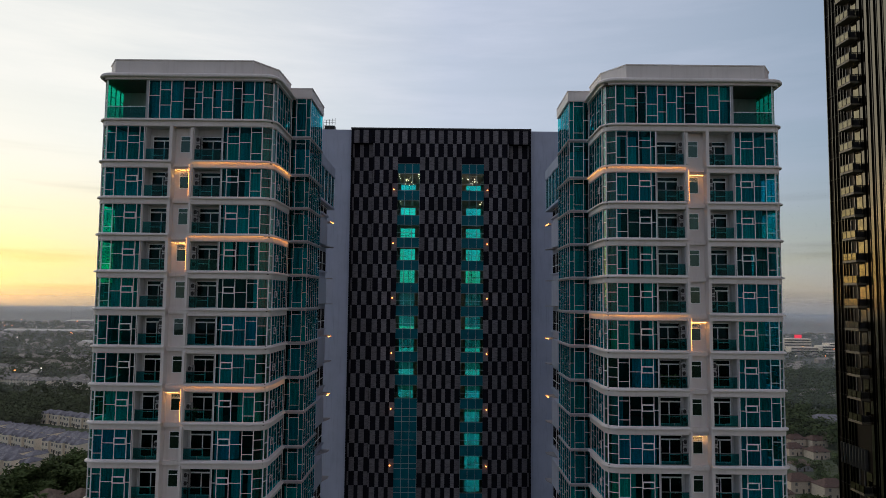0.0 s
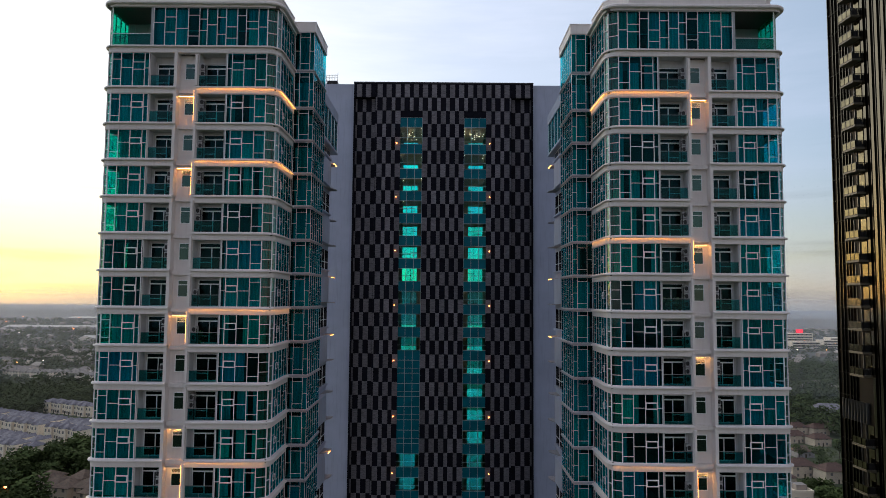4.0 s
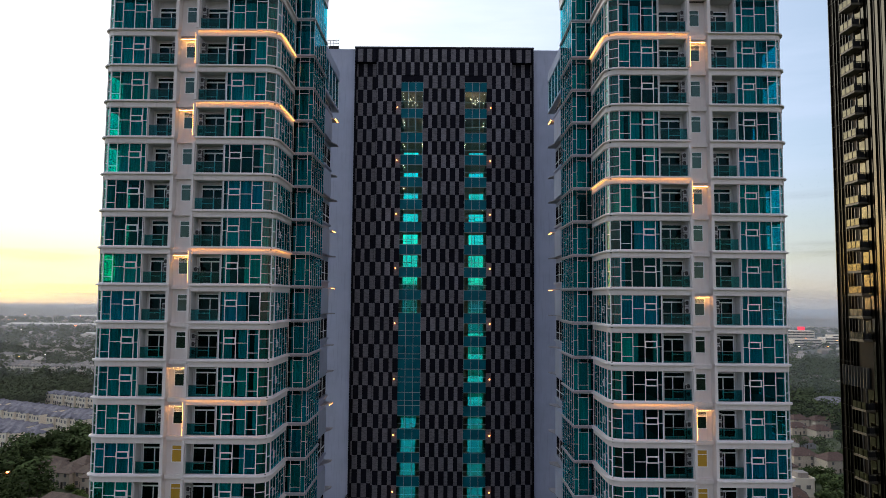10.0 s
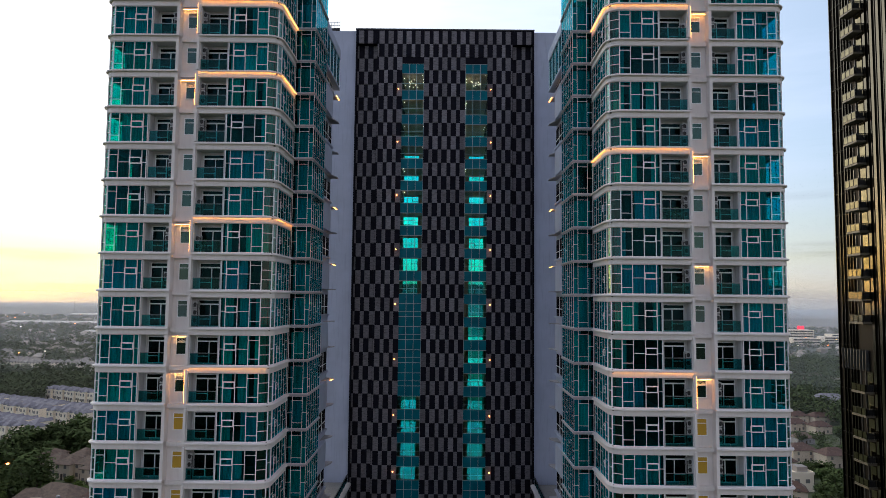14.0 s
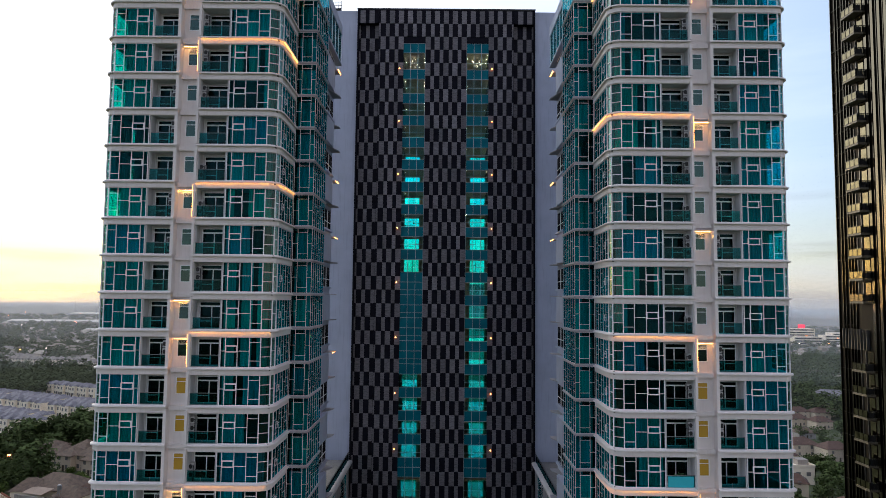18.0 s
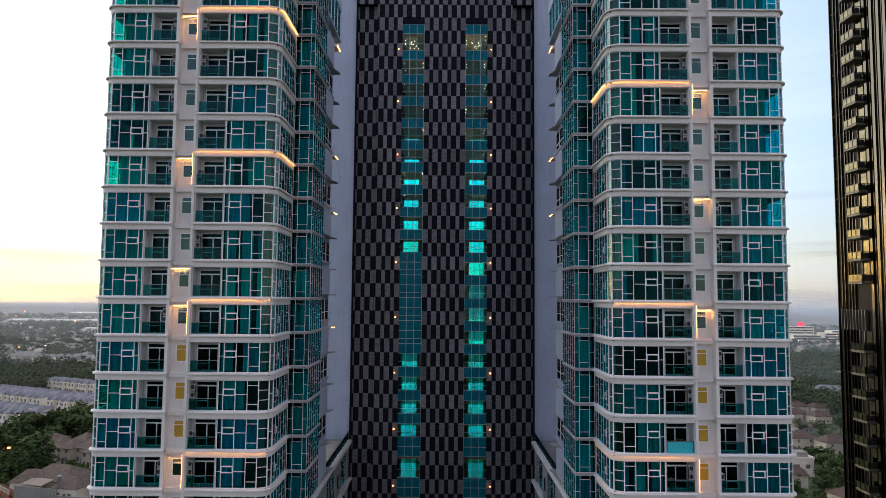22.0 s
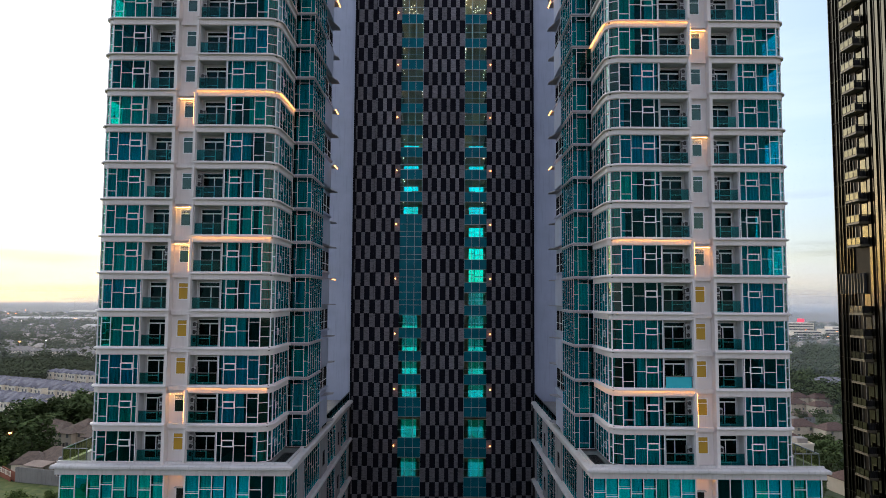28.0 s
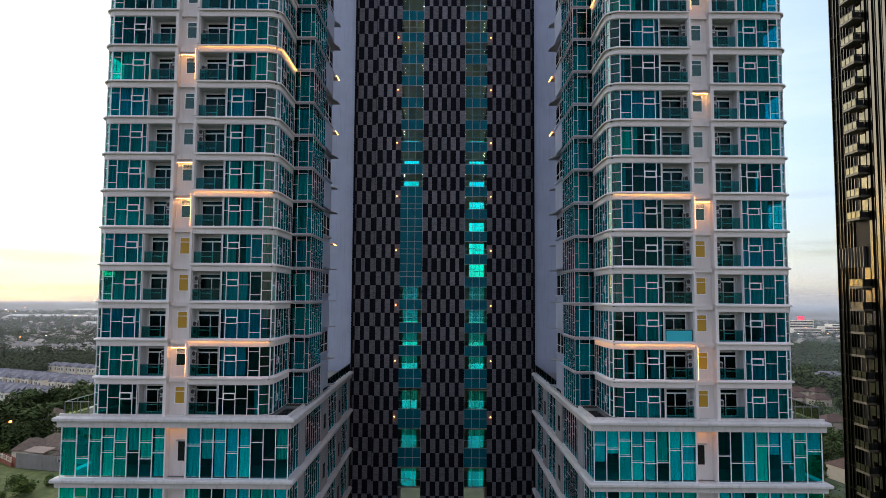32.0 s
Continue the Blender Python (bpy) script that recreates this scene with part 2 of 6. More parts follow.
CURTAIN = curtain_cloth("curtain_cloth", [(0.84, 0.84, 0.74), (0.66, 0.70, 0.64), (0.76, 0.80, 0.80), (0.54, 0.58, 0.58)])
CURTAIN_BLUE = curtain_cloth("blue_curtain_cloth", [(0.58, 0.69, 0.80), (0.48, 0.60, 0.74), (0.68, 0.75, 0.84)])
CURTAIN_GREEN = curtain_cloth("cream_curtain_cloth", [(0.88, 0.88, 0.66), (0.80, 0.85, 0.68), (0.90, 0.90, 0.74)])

PANEL_GREY = mat("grey_panel", (0.13, 0.125, 0.13), 0.6, 0.0, 0.25)
_c, _f = noise_ramp(PANEL_GREY, 1.0, [(0.32, (0.082, 0.077, 0.086)), (0.5, (0.164, 0.154, 0.170)), (0.7, (0.24, 0.226, 0.246))], stretch=(2.5, 2.5, 12), detail=8)
_h = node(PANEL_GREY, "ShaderNodeHueSaturation")
_m = node(PANEL_GREY, "ShaderNodeMapRange")
_m.inputs["To Min"].default_value, _m.inputs["To Max"].default_value = 0.7, 1.25
link(PANEL_GREY, rnd(PANEL_GREY), _m.inputs["Value"])
link(PANEL_GREY, _m.outputs["Result"], _h.inputs["Value"])
link(PANEL_GREY, _c, _h.inputs["Color"])
base(PANEL_GREY, _h.outputs["Color"])
bump(PANEL_GREY, _f, 0.3, 0.02)
PANEL_DARK = mat("black_panel", (0.012, 0.012, 0.016), 0.7, 0.0, 0.1)
_c, _f = noise_ramp(PANEL_DARK, 2.0, [(0.3, (0.003, 0.003, 0.0065)), (0.7, (0.009, 0.009, 0.017))])
base(PANEL_DARK, _c)
METAL = mat("grey_steel", (0.25, 0.25, 0.26), 0.45, 0.6)
DARKMETAL = mat("dark_metal", (0.03, 0.03, 0.032), 0.4, 0.4)


def glow(name, color, strength):
    m = bpy.data.materials.new(name)
    m.use_nodes = True
    b = m.node_tree.nodes["Principled BSDF"]
    b.inputs["Base Color"].default_value = (*color, 1)
    b.inputs["Emission Color"].default_value = (*color, 1)
    b.inputs["Emission Strength"].default_value = strength
    return m


LED = glow("warm_led", (1.0, 0.36, 0.07), 5.0)
LED_GROOVE = glow("warm_groove_led", (1.0, 0.41, 0.08), 5.0)
LED_RECESS = glow("warm_recess_led", (1.0, 0.45, 0.09), 20.0)
BULB = glow("warm_bulb", (1.0, 0.27, 0.06), 6.0)
YELLOW = glow("yellow_lit_blind", (0.46, 0.28, 0.02), 0.02)
WHITE_LAMP = glow("white_lamp_light", (1.0, 0.85, 0.65), 3.0)
RED = glow("red_sign_light", (1.0, 0.02, 0.06), 0.6)


# ---- mesh helpers ----
class Shape:
    """Collects boxes, quads and prisms; s mirrors x about the axis of the pair of towers."""

    def __init__(self, s=1, cx=0.0, dz=0.0):
        self.v, self.f, self.s, self.cx, self.dz = [], [], s, cx, dz

    def add(self, pts, faces):
        n = len(self.v)
        self.v += [(self.cx + self.s * p[0], p[1], p[2] + self.dz) for p in pts]
        self.f += [tuple(n + i for i in (f if self.s > 0 else f[::-1])) for f in faces]

    def box(self, x0, x1, y0, y1, z0, z1):
        x0, x1 = min(x0, x1), max(x0, x1)
        y0, y1 = min(y0, y1), max(y0, y1)
        p = [(x, y, z) for z in (z0, z1) for y in (y0, y1) for x in (x0, x1)]
        self.add(p, [(0, 2, 3, 1), (4, 5, 7, 6), (0, 1, 5, 4), (2, 6, 7, 3), (0, 4, 6, 2), (1, 3, 7, 5)])

    def holed(self, x0, x1, z0, z1, hx0, hx1, hz0, hz1, y0, y1):
        """An upright slab facing y with one rectangular opening through it."""
        o = [(x0, z0), (x1, z0), (x1, z1), (x0, z1)]
        i = [(hx0, hz0), (hx1, hz0), (hx1, hz1), (hx0, hz1)]
        p = [(x, y, z) for y in (y0, y1) for ring in (o, i) for x, z in ring]
        f = []
        for k in range(4):
            n = (k + 1) % 4
            f += [(k, n, 4 + n, 4 + k), (8 + n, 8 + k, 12 + k, 12 + n), (n, k, 8 + k, 8 + n), (4 + k, 4 + n, 12 + n, 12 + k)]
        self.add(p, f)

    def beam(self, a, b, w, n=(0, 0), z=None):
        """A vertical wall piece between plan points a and b, w thick towards its left, z = (low, high)."""
        dx, dy = b[0] - a[0], b[1] - a[1]
        ln = math.hypot(dx, dy) or 1
        ox, oy = -dy / ln * w, dx / ln * w
        q = [a, b, (b[0] + ox, b[1] + oy), (a[0] + ox, a[1] + oy)]
        p = [(x, y, zz) for zz in z for x, y in q]
        self.add(p, [(3, 2, 1, 0), (4, 5, 6, 7), (0, 1, 5, 4), (1, 2, 6, 5), (2, 3, 7, 6), (3, 0, 4, 7)])

    def ribbon(self, path, inn, out, z0, z1):
        """A band along a plan path from inn to out (offsets to the path's right), z0 to z1."""
        k = len(path)
        rows = []
        for i in range(k):
            a, b = path[max(i - 1, 0)], path[min(i + 1, k - 1)]
            n0 = Vector((path[i][1] - a[1], a[0] - path[i][0])) if i else None
            n1 = Vector((b[1] - path[i][1], path[i][0] - b[0])) if i < k - 1 else None
            ns = [n.normalized() for n in (n0, n1) if n is not None]
            n = sum(ns, Vector((0, 0))).normalized()
            n = n / max(0.4, n.dot(ns[0]))
            rows.append([(path[i][0] + n.x * o, path[i][1] + n.y * o, z) for o, z in ((inn, z0), (out, z0), (out, z1), (inn, z1))])
        pts = [p for r in rows for p in r]
        faces = [(0, 1, 2, 3), tuple(4 * (k - 1) + j for j in (3, 2, 1, 0))]
        for i in range(k - 1):
            for j in range(4):
                faces.append((4 * i + j, 4 * i + 4 + j, 4 * i + 4 + (j + 1) % 4, 4 * i + (j + 1) % 4))
        self.add(pts, faces)

    def profile(self, path, prof):
        """A closed profile of (offset to the right, z) swept along a plan path, with capped ends."""
        k, n = len(path), len(prof)
        pts = []
        for i in range(k):
            a, b = path[max(i - 1, 0)], path[min(i + 1, k - 1)]
            ns = []
            if i:
                ns.append(Vector((path[i][1] - a[1], a[0] - path[i][0])).normalized())
            if i < k - 1:
                ns.append(Vector((b[1] - path[i][1], path[i][0] - b[0])).normalized())
            d = sum(ns, Vector((0, 0))).normalized()
            d = d / max(0.4, d.dot(ns[0]))
            pts += [(path[i][0] + d.x * o, path[i][1] + d.y * o, z) for o, z in prof]
        faces = [tuple(range(n)), tuple(n * (k - 1) + j for j in reversed(range(n)))]
        for i in range(k - 1):
            for j in range(n):
                faces.append((n * i + j, n * i + n + j, n * i + n + (j + 1) % n, n * i + (j + 1) % n))
        self.add(pts, faces)

    def mesh(self, name, material):
        me = bpy.data.meshes.new(name)
        me.from_pydata(self.v, [], self.f)
        for m in material if isinstance(material, (list, tuple)) else [material]:
            me.materials.append(m)
        me.update()
        return me


def obj(name, me, parent=None, at=(0, 0, 0), label="", kind=""):
    ob = new(name, me)
    ob.location = at
    if parent is not None:
        ob.parent = parent
    return tagged(ob, label, kind=kind)


def thing(name, label, category, group="", at=(0, 0, 0), kind=""):
    e = new(name)
    e.location = at
    e.empty_display_size = 0.5
    return tagged(e, label, category, group, kind)


# ---- plan of the pair of towers ----
CX = -0.53            # axis between the towers
BASE_Z, STOREY, LEVELS = 40.15, 3.255, 17
BAND = 0.70           # depth of the white band over each storey
F = [BASE_Z + STOREY * j for j in range(LEVELS)]
PENT = 95.95
GROUND_Z = 0.0


def rounded(c, r, a0, a1, n=6):
    return [(c[0] + r * math.cos(radians(a0 + (a1 - a0) * i / n)), c[1] + r * math.sin(radians(a0 + (a1 - a0) * i / n))) for i in range(n + 1)]


# plan paths, u outward from the axis, run so that the outside lies to the right
OUT_U = {-1: 30.14, 1: 30.36}      # outer faces of the two towers


def out_path(s):
    u = OUT_U[s]
    return [(23.63, 60.0), (u - 0.9, 60.0)] + rounded((u - 0.9, 60.9), 0.9, -90, 0)[1:] + [(u, 76.0)]



IN_PATH = [(14.62, 66.4), (14.62, 61.5)] + rounded((15.72, 61.1), 1.1, 180, 270)[1:] + [(21.83, 60.0)]
BAY_PATH = [(12.68, 72.9), (12.68, 66.4), (14.62, 66.4)]


def glazing(shape_pane, shape_frame, cols, z0, z1, t=0.045, d=0.08):
    """Panes and frame bars between plan points; each column is (a, b, [transom shares])."""
    done = set()
    for a, b, splits in cols:
        cuts = [z0] + [z1 - (z1 - z0) * q for q in sorted(splits, reverse=True)] + [z1]
        for q0, q1 in zip(cuts, cuts[1:]):
            shape_pane.append((a, b, q0 + t / 2, q1 - t / 2))
        for q in cuts:
            lo, hi = max(z0, q - t / 2), min(z1, q + t / 2)
            dx, dy = b[0] - a[0], b[1] - a[1]
            ln = math.hypot(dx, dy)
            ex, ey = dx / ln * t * 0.4, dy / ln * t * 0.4
            shape_frame.beam((a[0] - ex, a[1] - ey), (b[0] + ex, b[1] + ey), -d * 0.96, z=(lo, hi))
        dx, dy = b[0] - a[0], b[1] - a[1]
        ln = math.hypot(dx, dy)
        ux, uy = dx / ln * t / 2, dy / ln * t / 2
        for p in (a, b):
            key = (round(p[0], 2), round(p[1], 2))
            if key in done:
                continue
            done.add(key)
            shape_frame.beam((p[0] - ux, p[1] - uy), (p[0] + ux, p[1] + uy), -d * 1.1, z=(z0, z1))


def pane_mesh(s, a, b, z0, z1, cx, m):
    sh = Shape(s, cx)
    sh.beam(a, b, 0.02, z=(z0, z1))
    return sh.mesh("pane", m)


def lined(us, y, shares):
    return [((u0, y), (u1, y), sh) for u0, u1, sh in zip(us, us[1:], shares)]


GLASS_H = STOREY - BAND
GY = 60.12
# columns of the standard storey
INNER_FRONT = lined([15.70, 16.66, 17.7, 18.75, 19.17], GY, [[.16, .79], [.46], [.28, .5], [.46]])
INNER_CORNER = [((14.73, 61.15), (14.93, 60.52), [.46])]
INNER_CURVE = [((14.93, 60.52), (15.70, GY), [.32, .65])]


def outer_front(s):
    d = OUT_U[s] - 30.2
    return lined([26.16, 26.6 + 0.6 * d, 27.68 + d, 28.73 + d, 29.52 + d], GY, [[.46], [.28, .5], [.45], [.2, .79]])


def outer_corner(s):
    u = OUT_U[s] - 0.06
    return [((u - 0.62, GY), (u - 0.2, 60.36), [.3, .7]), ((u - 0.2, 60.36), (u, 60.85), [.3, .7])]


def outer_side(s):
    u = OUT_U[s] - 0.06
    return [((u, 60.85 + 1.2 * i), (u, 62.05 + 1.2 * i), [[.25, .6], [.5], [.35, .8]][i % 3]) for i in range(12)]


INNER_SIDE = [((14.72, 66.3 - i), (14.72, 65.3 - i), sh) for i, sh in enumerate([[.3, .62], [.42], [.2, .7], [.5], [.33, .8]])]
BAY_FRONT = lined([12.71, 13.15, 14.1, 14.6], 66.45, [[.5], [.13, .83], [.5]])
BAY_SIDE = [((12.73, 72.85 - 1.066 * i), (12.73, 71.784 - 1.066 * i), sh) for i, sh in enumerate([[.3, .7], [.5], [.2, .6], [.42, .82], [.3], [.55, .8]])]

SIDES = {-1: "west", 1: "east"}
# storeys whose inner frame is edged with light, and whose recess lamp is on
LIT_FRAMES = {-1: (15, 13, 9, 5, 1), 1: (15, 11, 5, 1)}
LIT_RECESS = {-1: (15, 13, 9, 6, 5, 1), 1: (15, 11, 8, 5)}
YELLOW_WIN = {-1: (4, 3, 2, 0), 1: (4, 3, 2, 1, 0)}
# rooms left open and dark: (side, storey) for the inner and the outer window
OPEN_INNER = {(-1, 12), (-1, 0), (1, 14), (1, 9), (1, 6), (1, 4)}
PARTED = {(-1, 15), (-1, 13), (-1, 9), (-1, 7), (-1, 6), (-1, 5), (-1, 4), (1, 16), (1, 13), (1, 12), (1, 11), (1, 7), (1, 1)}
OPEN_OUTER = {(-1, 11), (-1, 10), (-1, 0), (1, 6), (1, 2), (1, 13)}
# colour of the curtains storey by storey: inner and outer window
BLUE_IN, BLUE_OUT = {(-1, 11), (-1, 8), (-1, 2), (-1, 1), (1, 10), (1, 8), (1, 5), (1, 14)}, {(-1, 8), (-1, 2), (-1, 4), (1, 6), (1, 12), (1, 4)}
GREEN_IN, GREEN_OUT = {(-1, 13), (-1, 9), (-1, 6), (1, 13), (1, 12), (1, 11), (1, 7)}, {(-1, 14), (-1, 13), (-1, 12), (-1, 9), (-1, 3), (-1, 1), (1, 11)}


def spot(ob):
    p = Vector((0, 0, 0))
    while ob is not None:
        p += ob.location
        ob = ob.parent
    return p


def part(name, me, parent, at=(0, 0, 0), label="", kind=""):
    ob = new(name, me)
    ob.parent = parent
    ob.location = Vector(at) - spot(parent)
    return tagged(ob, label, kind=kind)


DROP = 0.0            # the podiums are shifted down a little to fit the camera's view


def sec_shape(s):
    return Shape(s, CX, DROP)


def make_window(s, cols, z0, z1, glass, joined, t=0.045, d=0.08):
    """The frame mesh of a run of glazing and its panes: meshes of their own, or one mesh."""
    fr, panes = sec_shape(s), []
    glazing(panes, fr, cols, z0, z1, t, d)
    frame_me = fr.mesh("window_frame", FRAME)
    if joined:
        sh = sec_shape(s)
        for a, b, q0, q1 in panes:
            sh.beam(a, b, 0.02, z=(q0, q1))
        return frame_me, [sh.mesh("panes", glass)]
    return frame_me, [pane_mesh(s, a, b, q0, q1, CX, glass) for a, b, q0, q1 in panes]


def put_window(made, tower, at, kind_of="window_frame"):
    fr = part(kind_of, made[0], tower, at)
    for me in made[1]:
        part("pane" if me.name.startswith("pane") and not me.name.startswith("panes") else "panes", me, fr, at)
    return fr


UNIT = painted("unit_casing", (0.5, 0.5, 0.5), 0.5, 0.4)
BLIND = painted("pale_blind", (0.82, 0.82, 0.80), 0.9, 0.2)


def wavy(s, u0, u1, y, z0, z1, along=False, m=None):
    """A hanging curtain with folds."""
    sh = sec_shape(s)
    n = max(4, int((u1 - u0) / 0.07))
    pts = []
    for i in range(n + 1):
        u = u0 + (u1 - u0) * i / n
        yy = y + 0.06 * math.sin(i * 1.7 + u0) + 0.03 * math.sin(i * 0.6)
        pts += [(u, yy, z0), (u, yy, z1), (u, yy + 0.012, z1), (u, yy + 0.012, z0)]
    faces = []
    for i in range(n):
        for j in range(4):
            faces.append((4 * i + j, 4 * i + 4 + j, 4 * i + 4 + (j + 1) % 4, 4 * i + (j + 1) % 4))
    faces += [(0, 1, 2, 3), tuple(4 * n + k for k in (3, 2, 1, 0))]
    sh.add([(p[1], p[0], p[2]) for p in pts] if along else pts, faces)
    return sh.mesh("curtain", m or CURTAIN)


def air_conditioner_meshes(s):
    body = sec_shape(s)
    body.box(21.34, 21.68, 60.42, 61.05, 0.0, 0.56)
    body.box(21.28, 21.34, 60.47, 61.0, 0.03, 0.53)
    grille = sec_shape(s)
    for k in range(10):
        a = 2 * math.pi * k / 10
        b = 2 * math.pi * (k + 1) / 10
        for r0, r1 in ((0.0, 0.2),):
            grille.add([(21.51 + 0.75 * r1 * math.cos(a), 60.41, 0.28 + r1 * math.sin(a)), (21.51 + 0.75 * r1 * math.cos(b), 60.41, 0.28 + r1 * math.sin(b)), (21.51, 60.405, 0.28)], [(0, 1, 2)])
    for k in range(3):
        grille.box(21.37, 21.65, 60.395, 60.41, 0.12 + 0.15 * k, 0.14 + 0.15 * k)
    bracket = sec_shape(s)
    bracket.box(21.25, 21.7, 60.47, 60.53, -0.06, 0.0)
    bracket.box(21.6, 21.7, 60.53, 60.95, -0.06, 0.0)
    bracket.box(21.25, 21.7, 60.95, 61.01, -0.06, 0.0)
    pipe = sec_shape(s)
    pipe.box(21.24, 21.30, 60.40, 60.46, -0.3, 0.35)
    pipe.box(21.24, 21.36, 60.40, 60.46, 0.31, 0.37)
    return body.mesh("body", UNIT), grille.mesh("fan_grille", DARKMETAL), bracket.mesh("bracket", METAL), pipe.mesh("pipe", DARKMETAL)


def balcony_meshes(s, u0, u1, door0, door1, h):
    """Recess walls, sliding door, glass railing and handrail of one balcony."""
    y0, y1 = 60.12, 61.2
    made = []
    def piece(name, m, *boxes):
        q = sec_shape(s)
        for bx in boxes:
            q.box(*bx)
        made.append((name, q.mesh(name, m)))
    piece("balcony", CEILING, (u0, u1, y0, y1 + 0.15, -0.12, 0.0))
    piece("side_wall", CEILING, (u0, u0 + 0.08, y0, y1, 0.003, h - 0.023))
    piece("side_wall", CEILING, (u1 - 0.08, u1, y0, y1, 0.003, h - 0.023))
    piece("soffit", CEILING, (u0, u1, y0, y1 + 0.15, h - 0.02, h + 0.1))
    piece("back_wall", CEILING, (u0 + 0.08, door0, y1, y1 + 0.15, 0.003, h - 0.023), (door1, u1 - 0.08, y1, y1 + 0.15, 0.003, h - 0.023), (door0, door1, y1, y1 + 0.15, 2.34, h - 0.023))
    def frame_piece(name, *q):
        h0 = sec_shape(s)
        h0.holed(*q)
        made.append((name, h0.mesh(name, FRAME)))
    mid = (door0 + door1) / 2
    for a, b, dy in ((door0, mid + 0.03, 0.0), (mid - 0.03, door1, 0.05)):
        frame_piece("door_leaf", a, b, 0.003, 1.96, a + 0.06, b - 0.06, 0.08, 1.9, y1 - 0.03 + dy, y1 + 0.015 + dy)
    frame_piece("fanlight", door0, door1, 1.96, 2.34, door0 + 0.05, door1 - 0.05, 2.02, 2.29, y1 - 0.03, y1 + 0.06)
    piece("door_rail", FRAME, (mid + 0.03, door1 - 0.06, y1 + 0.02, y1 + 0.06, 0.62, 0.68))
    piece("door_glass", DARK_DOOR, (door0 + 0.03, door1 - 0.03, y1 + 0.07, y1 + 0.085, 0.05, 2.3))
    half = (u0 + u1) / 2
    piece("railing_glass", RAIL_GLASS, (u0 + 0.1, half - 0.01, y0 + 0.02, y0 + 0.035, 0.06, 0.98))
    piece("railing_glass", RAIL_GLASS, (half + 0.01, u1 - 0.1, y0 + 0.02, y0 + 0.035, 0.06, 0.98))
    hr = sec_shape(s)
    hr.box(u0 + 0.08, u1 - 0.08, y0 + 0.005, y0 + 0.05, 0.98, 1.03)
    made.append(("handrail", hr.mesh("handrail", METAL)))
    return made


DARK_DOOR = tinted("door_glass", (0.05, 0.17, 0.18), (0.12, 0.40, 0.46), 0.02)


def tower(s):
    side = SIDES[s]
    rng = random.Random(7 if s > 0 else 3)
    t = thing("apartment_tower", "tall apartment tower with teal glass, white floor bands and rounded corners", "building", "pair of apartment towers", (CX + s * 22, 66, 39.9))
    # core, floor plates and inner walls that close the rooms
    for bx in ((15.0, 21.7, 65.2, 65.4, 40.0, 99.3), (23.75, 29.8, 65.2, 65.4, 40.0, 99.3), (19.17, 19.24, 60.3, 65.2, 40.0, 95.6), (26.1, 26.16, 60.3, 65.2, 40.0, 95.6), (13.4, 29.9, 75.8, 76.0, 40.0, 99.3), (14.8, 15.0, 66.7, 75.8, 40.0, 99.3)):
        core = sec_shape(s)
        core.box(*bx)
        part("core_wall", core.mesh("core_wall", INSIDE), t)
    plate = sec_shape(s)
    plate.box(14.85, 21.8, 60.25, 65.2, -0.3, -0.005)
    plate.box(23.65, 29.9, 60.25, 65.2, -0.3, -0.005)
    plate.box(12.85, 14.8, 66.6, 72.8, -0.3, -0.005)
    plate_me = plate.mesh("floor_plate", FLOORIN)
    # bands
    def band(path, h, fascia, out=0.24):
        b = sec_shape(s)
        # fascia, a groove under the nosing, the nosing with its drip edge, and the sill
        b.profile(path, [(-0.45, -h), (0.0, -h), (0.03, -h + 0.03), (0.03, -fascia + 0.05), (out - 0.07, -fascia + 0.05), (out - 0.06, -fascia), (out - 0.02, -fascia), (out, -fascia + 0.03), (out, -fascia + 0.12), (out - 0.03, -fascia + 0.15), (0.05, -fascia + 0.18), (0.04, -0.02), (0.02, 0.0), (-0.45, 0.0)])
        return b
    out_me = band(out_path(s), BAND, 0.23).mesh("floor_band", WHITE)
    in_me = band(IN_PATH, BAND, 0.23).mesh("floor_band", WHITE)
    bay_me = band(BAY_PATH, 0.26, 0.2, 0.09).mesh("floor_band", FRAME_BAND)
    out_top = band(out_path(s), BAND, 0.23).mesh("floor_band", WHITE)
    in_top = band(IN_PATH, BAND, 0.23).mesh("floor_band", WHITE)
    pier_top = band([(21.8, 60.0), (23.66, 60.0)], BAND, 0.23).mesh("floor_band", WHITE)
    # windows of the standard storey
    w_in = make_window(s, INNER_FRONT, 0.0, GLASS_H, GLASS, False)
    tall = PENT - BAND - F[-1]
    top_runs = [make_window(s, INNER_CURVE, 0.0, tall, FACET, False), make_window(s, INNER_CORNER, 0.0, tall, CORNER, False), make_window(s, outer_corner(s), 0.0, tall, CORNER, False), make_window(s, INNER_FRONT, 0.0, tall, GLASS, False), make_window(s, outer_front(s), 0.0, tall, GLASS, False), make_window(s, INNER_SIDE, 0.0, tall, GLASS_SIDE, True, 0.032, 0.02), make_window(s, outer_side(s), 0.0, tall, GLASS_OUTER[s], True, 0.05, 0.03), make_window(s, BAY_FRONT, 0.0, tall + BAND - 0.26, GLASS, False), make_window(s, BAY_SIDE, 0.0, tall + BAND - 0.26, GLASS_SIDE, True, 0.032, 0.015)]
    top_balconies = balcony_meshes(s, 19.25, 21.78, 19.34, 21.5, tall), balcony_meshes(s, 23.68, 26.1, 23.8, 25.85, tall)
    over = sec_shape(s)
    over.box(21.83, 23.63, 60.8, 61.0, STOREY - BAND, tall + 0.01)
    over.box(23.63, 23.9, 59.98, 61.0, STOREY - BAND, tall + 0.01)
    over.box(21.785, 21.83, 60.1, 61.0, STOREY - BAND, tall + 0.01)
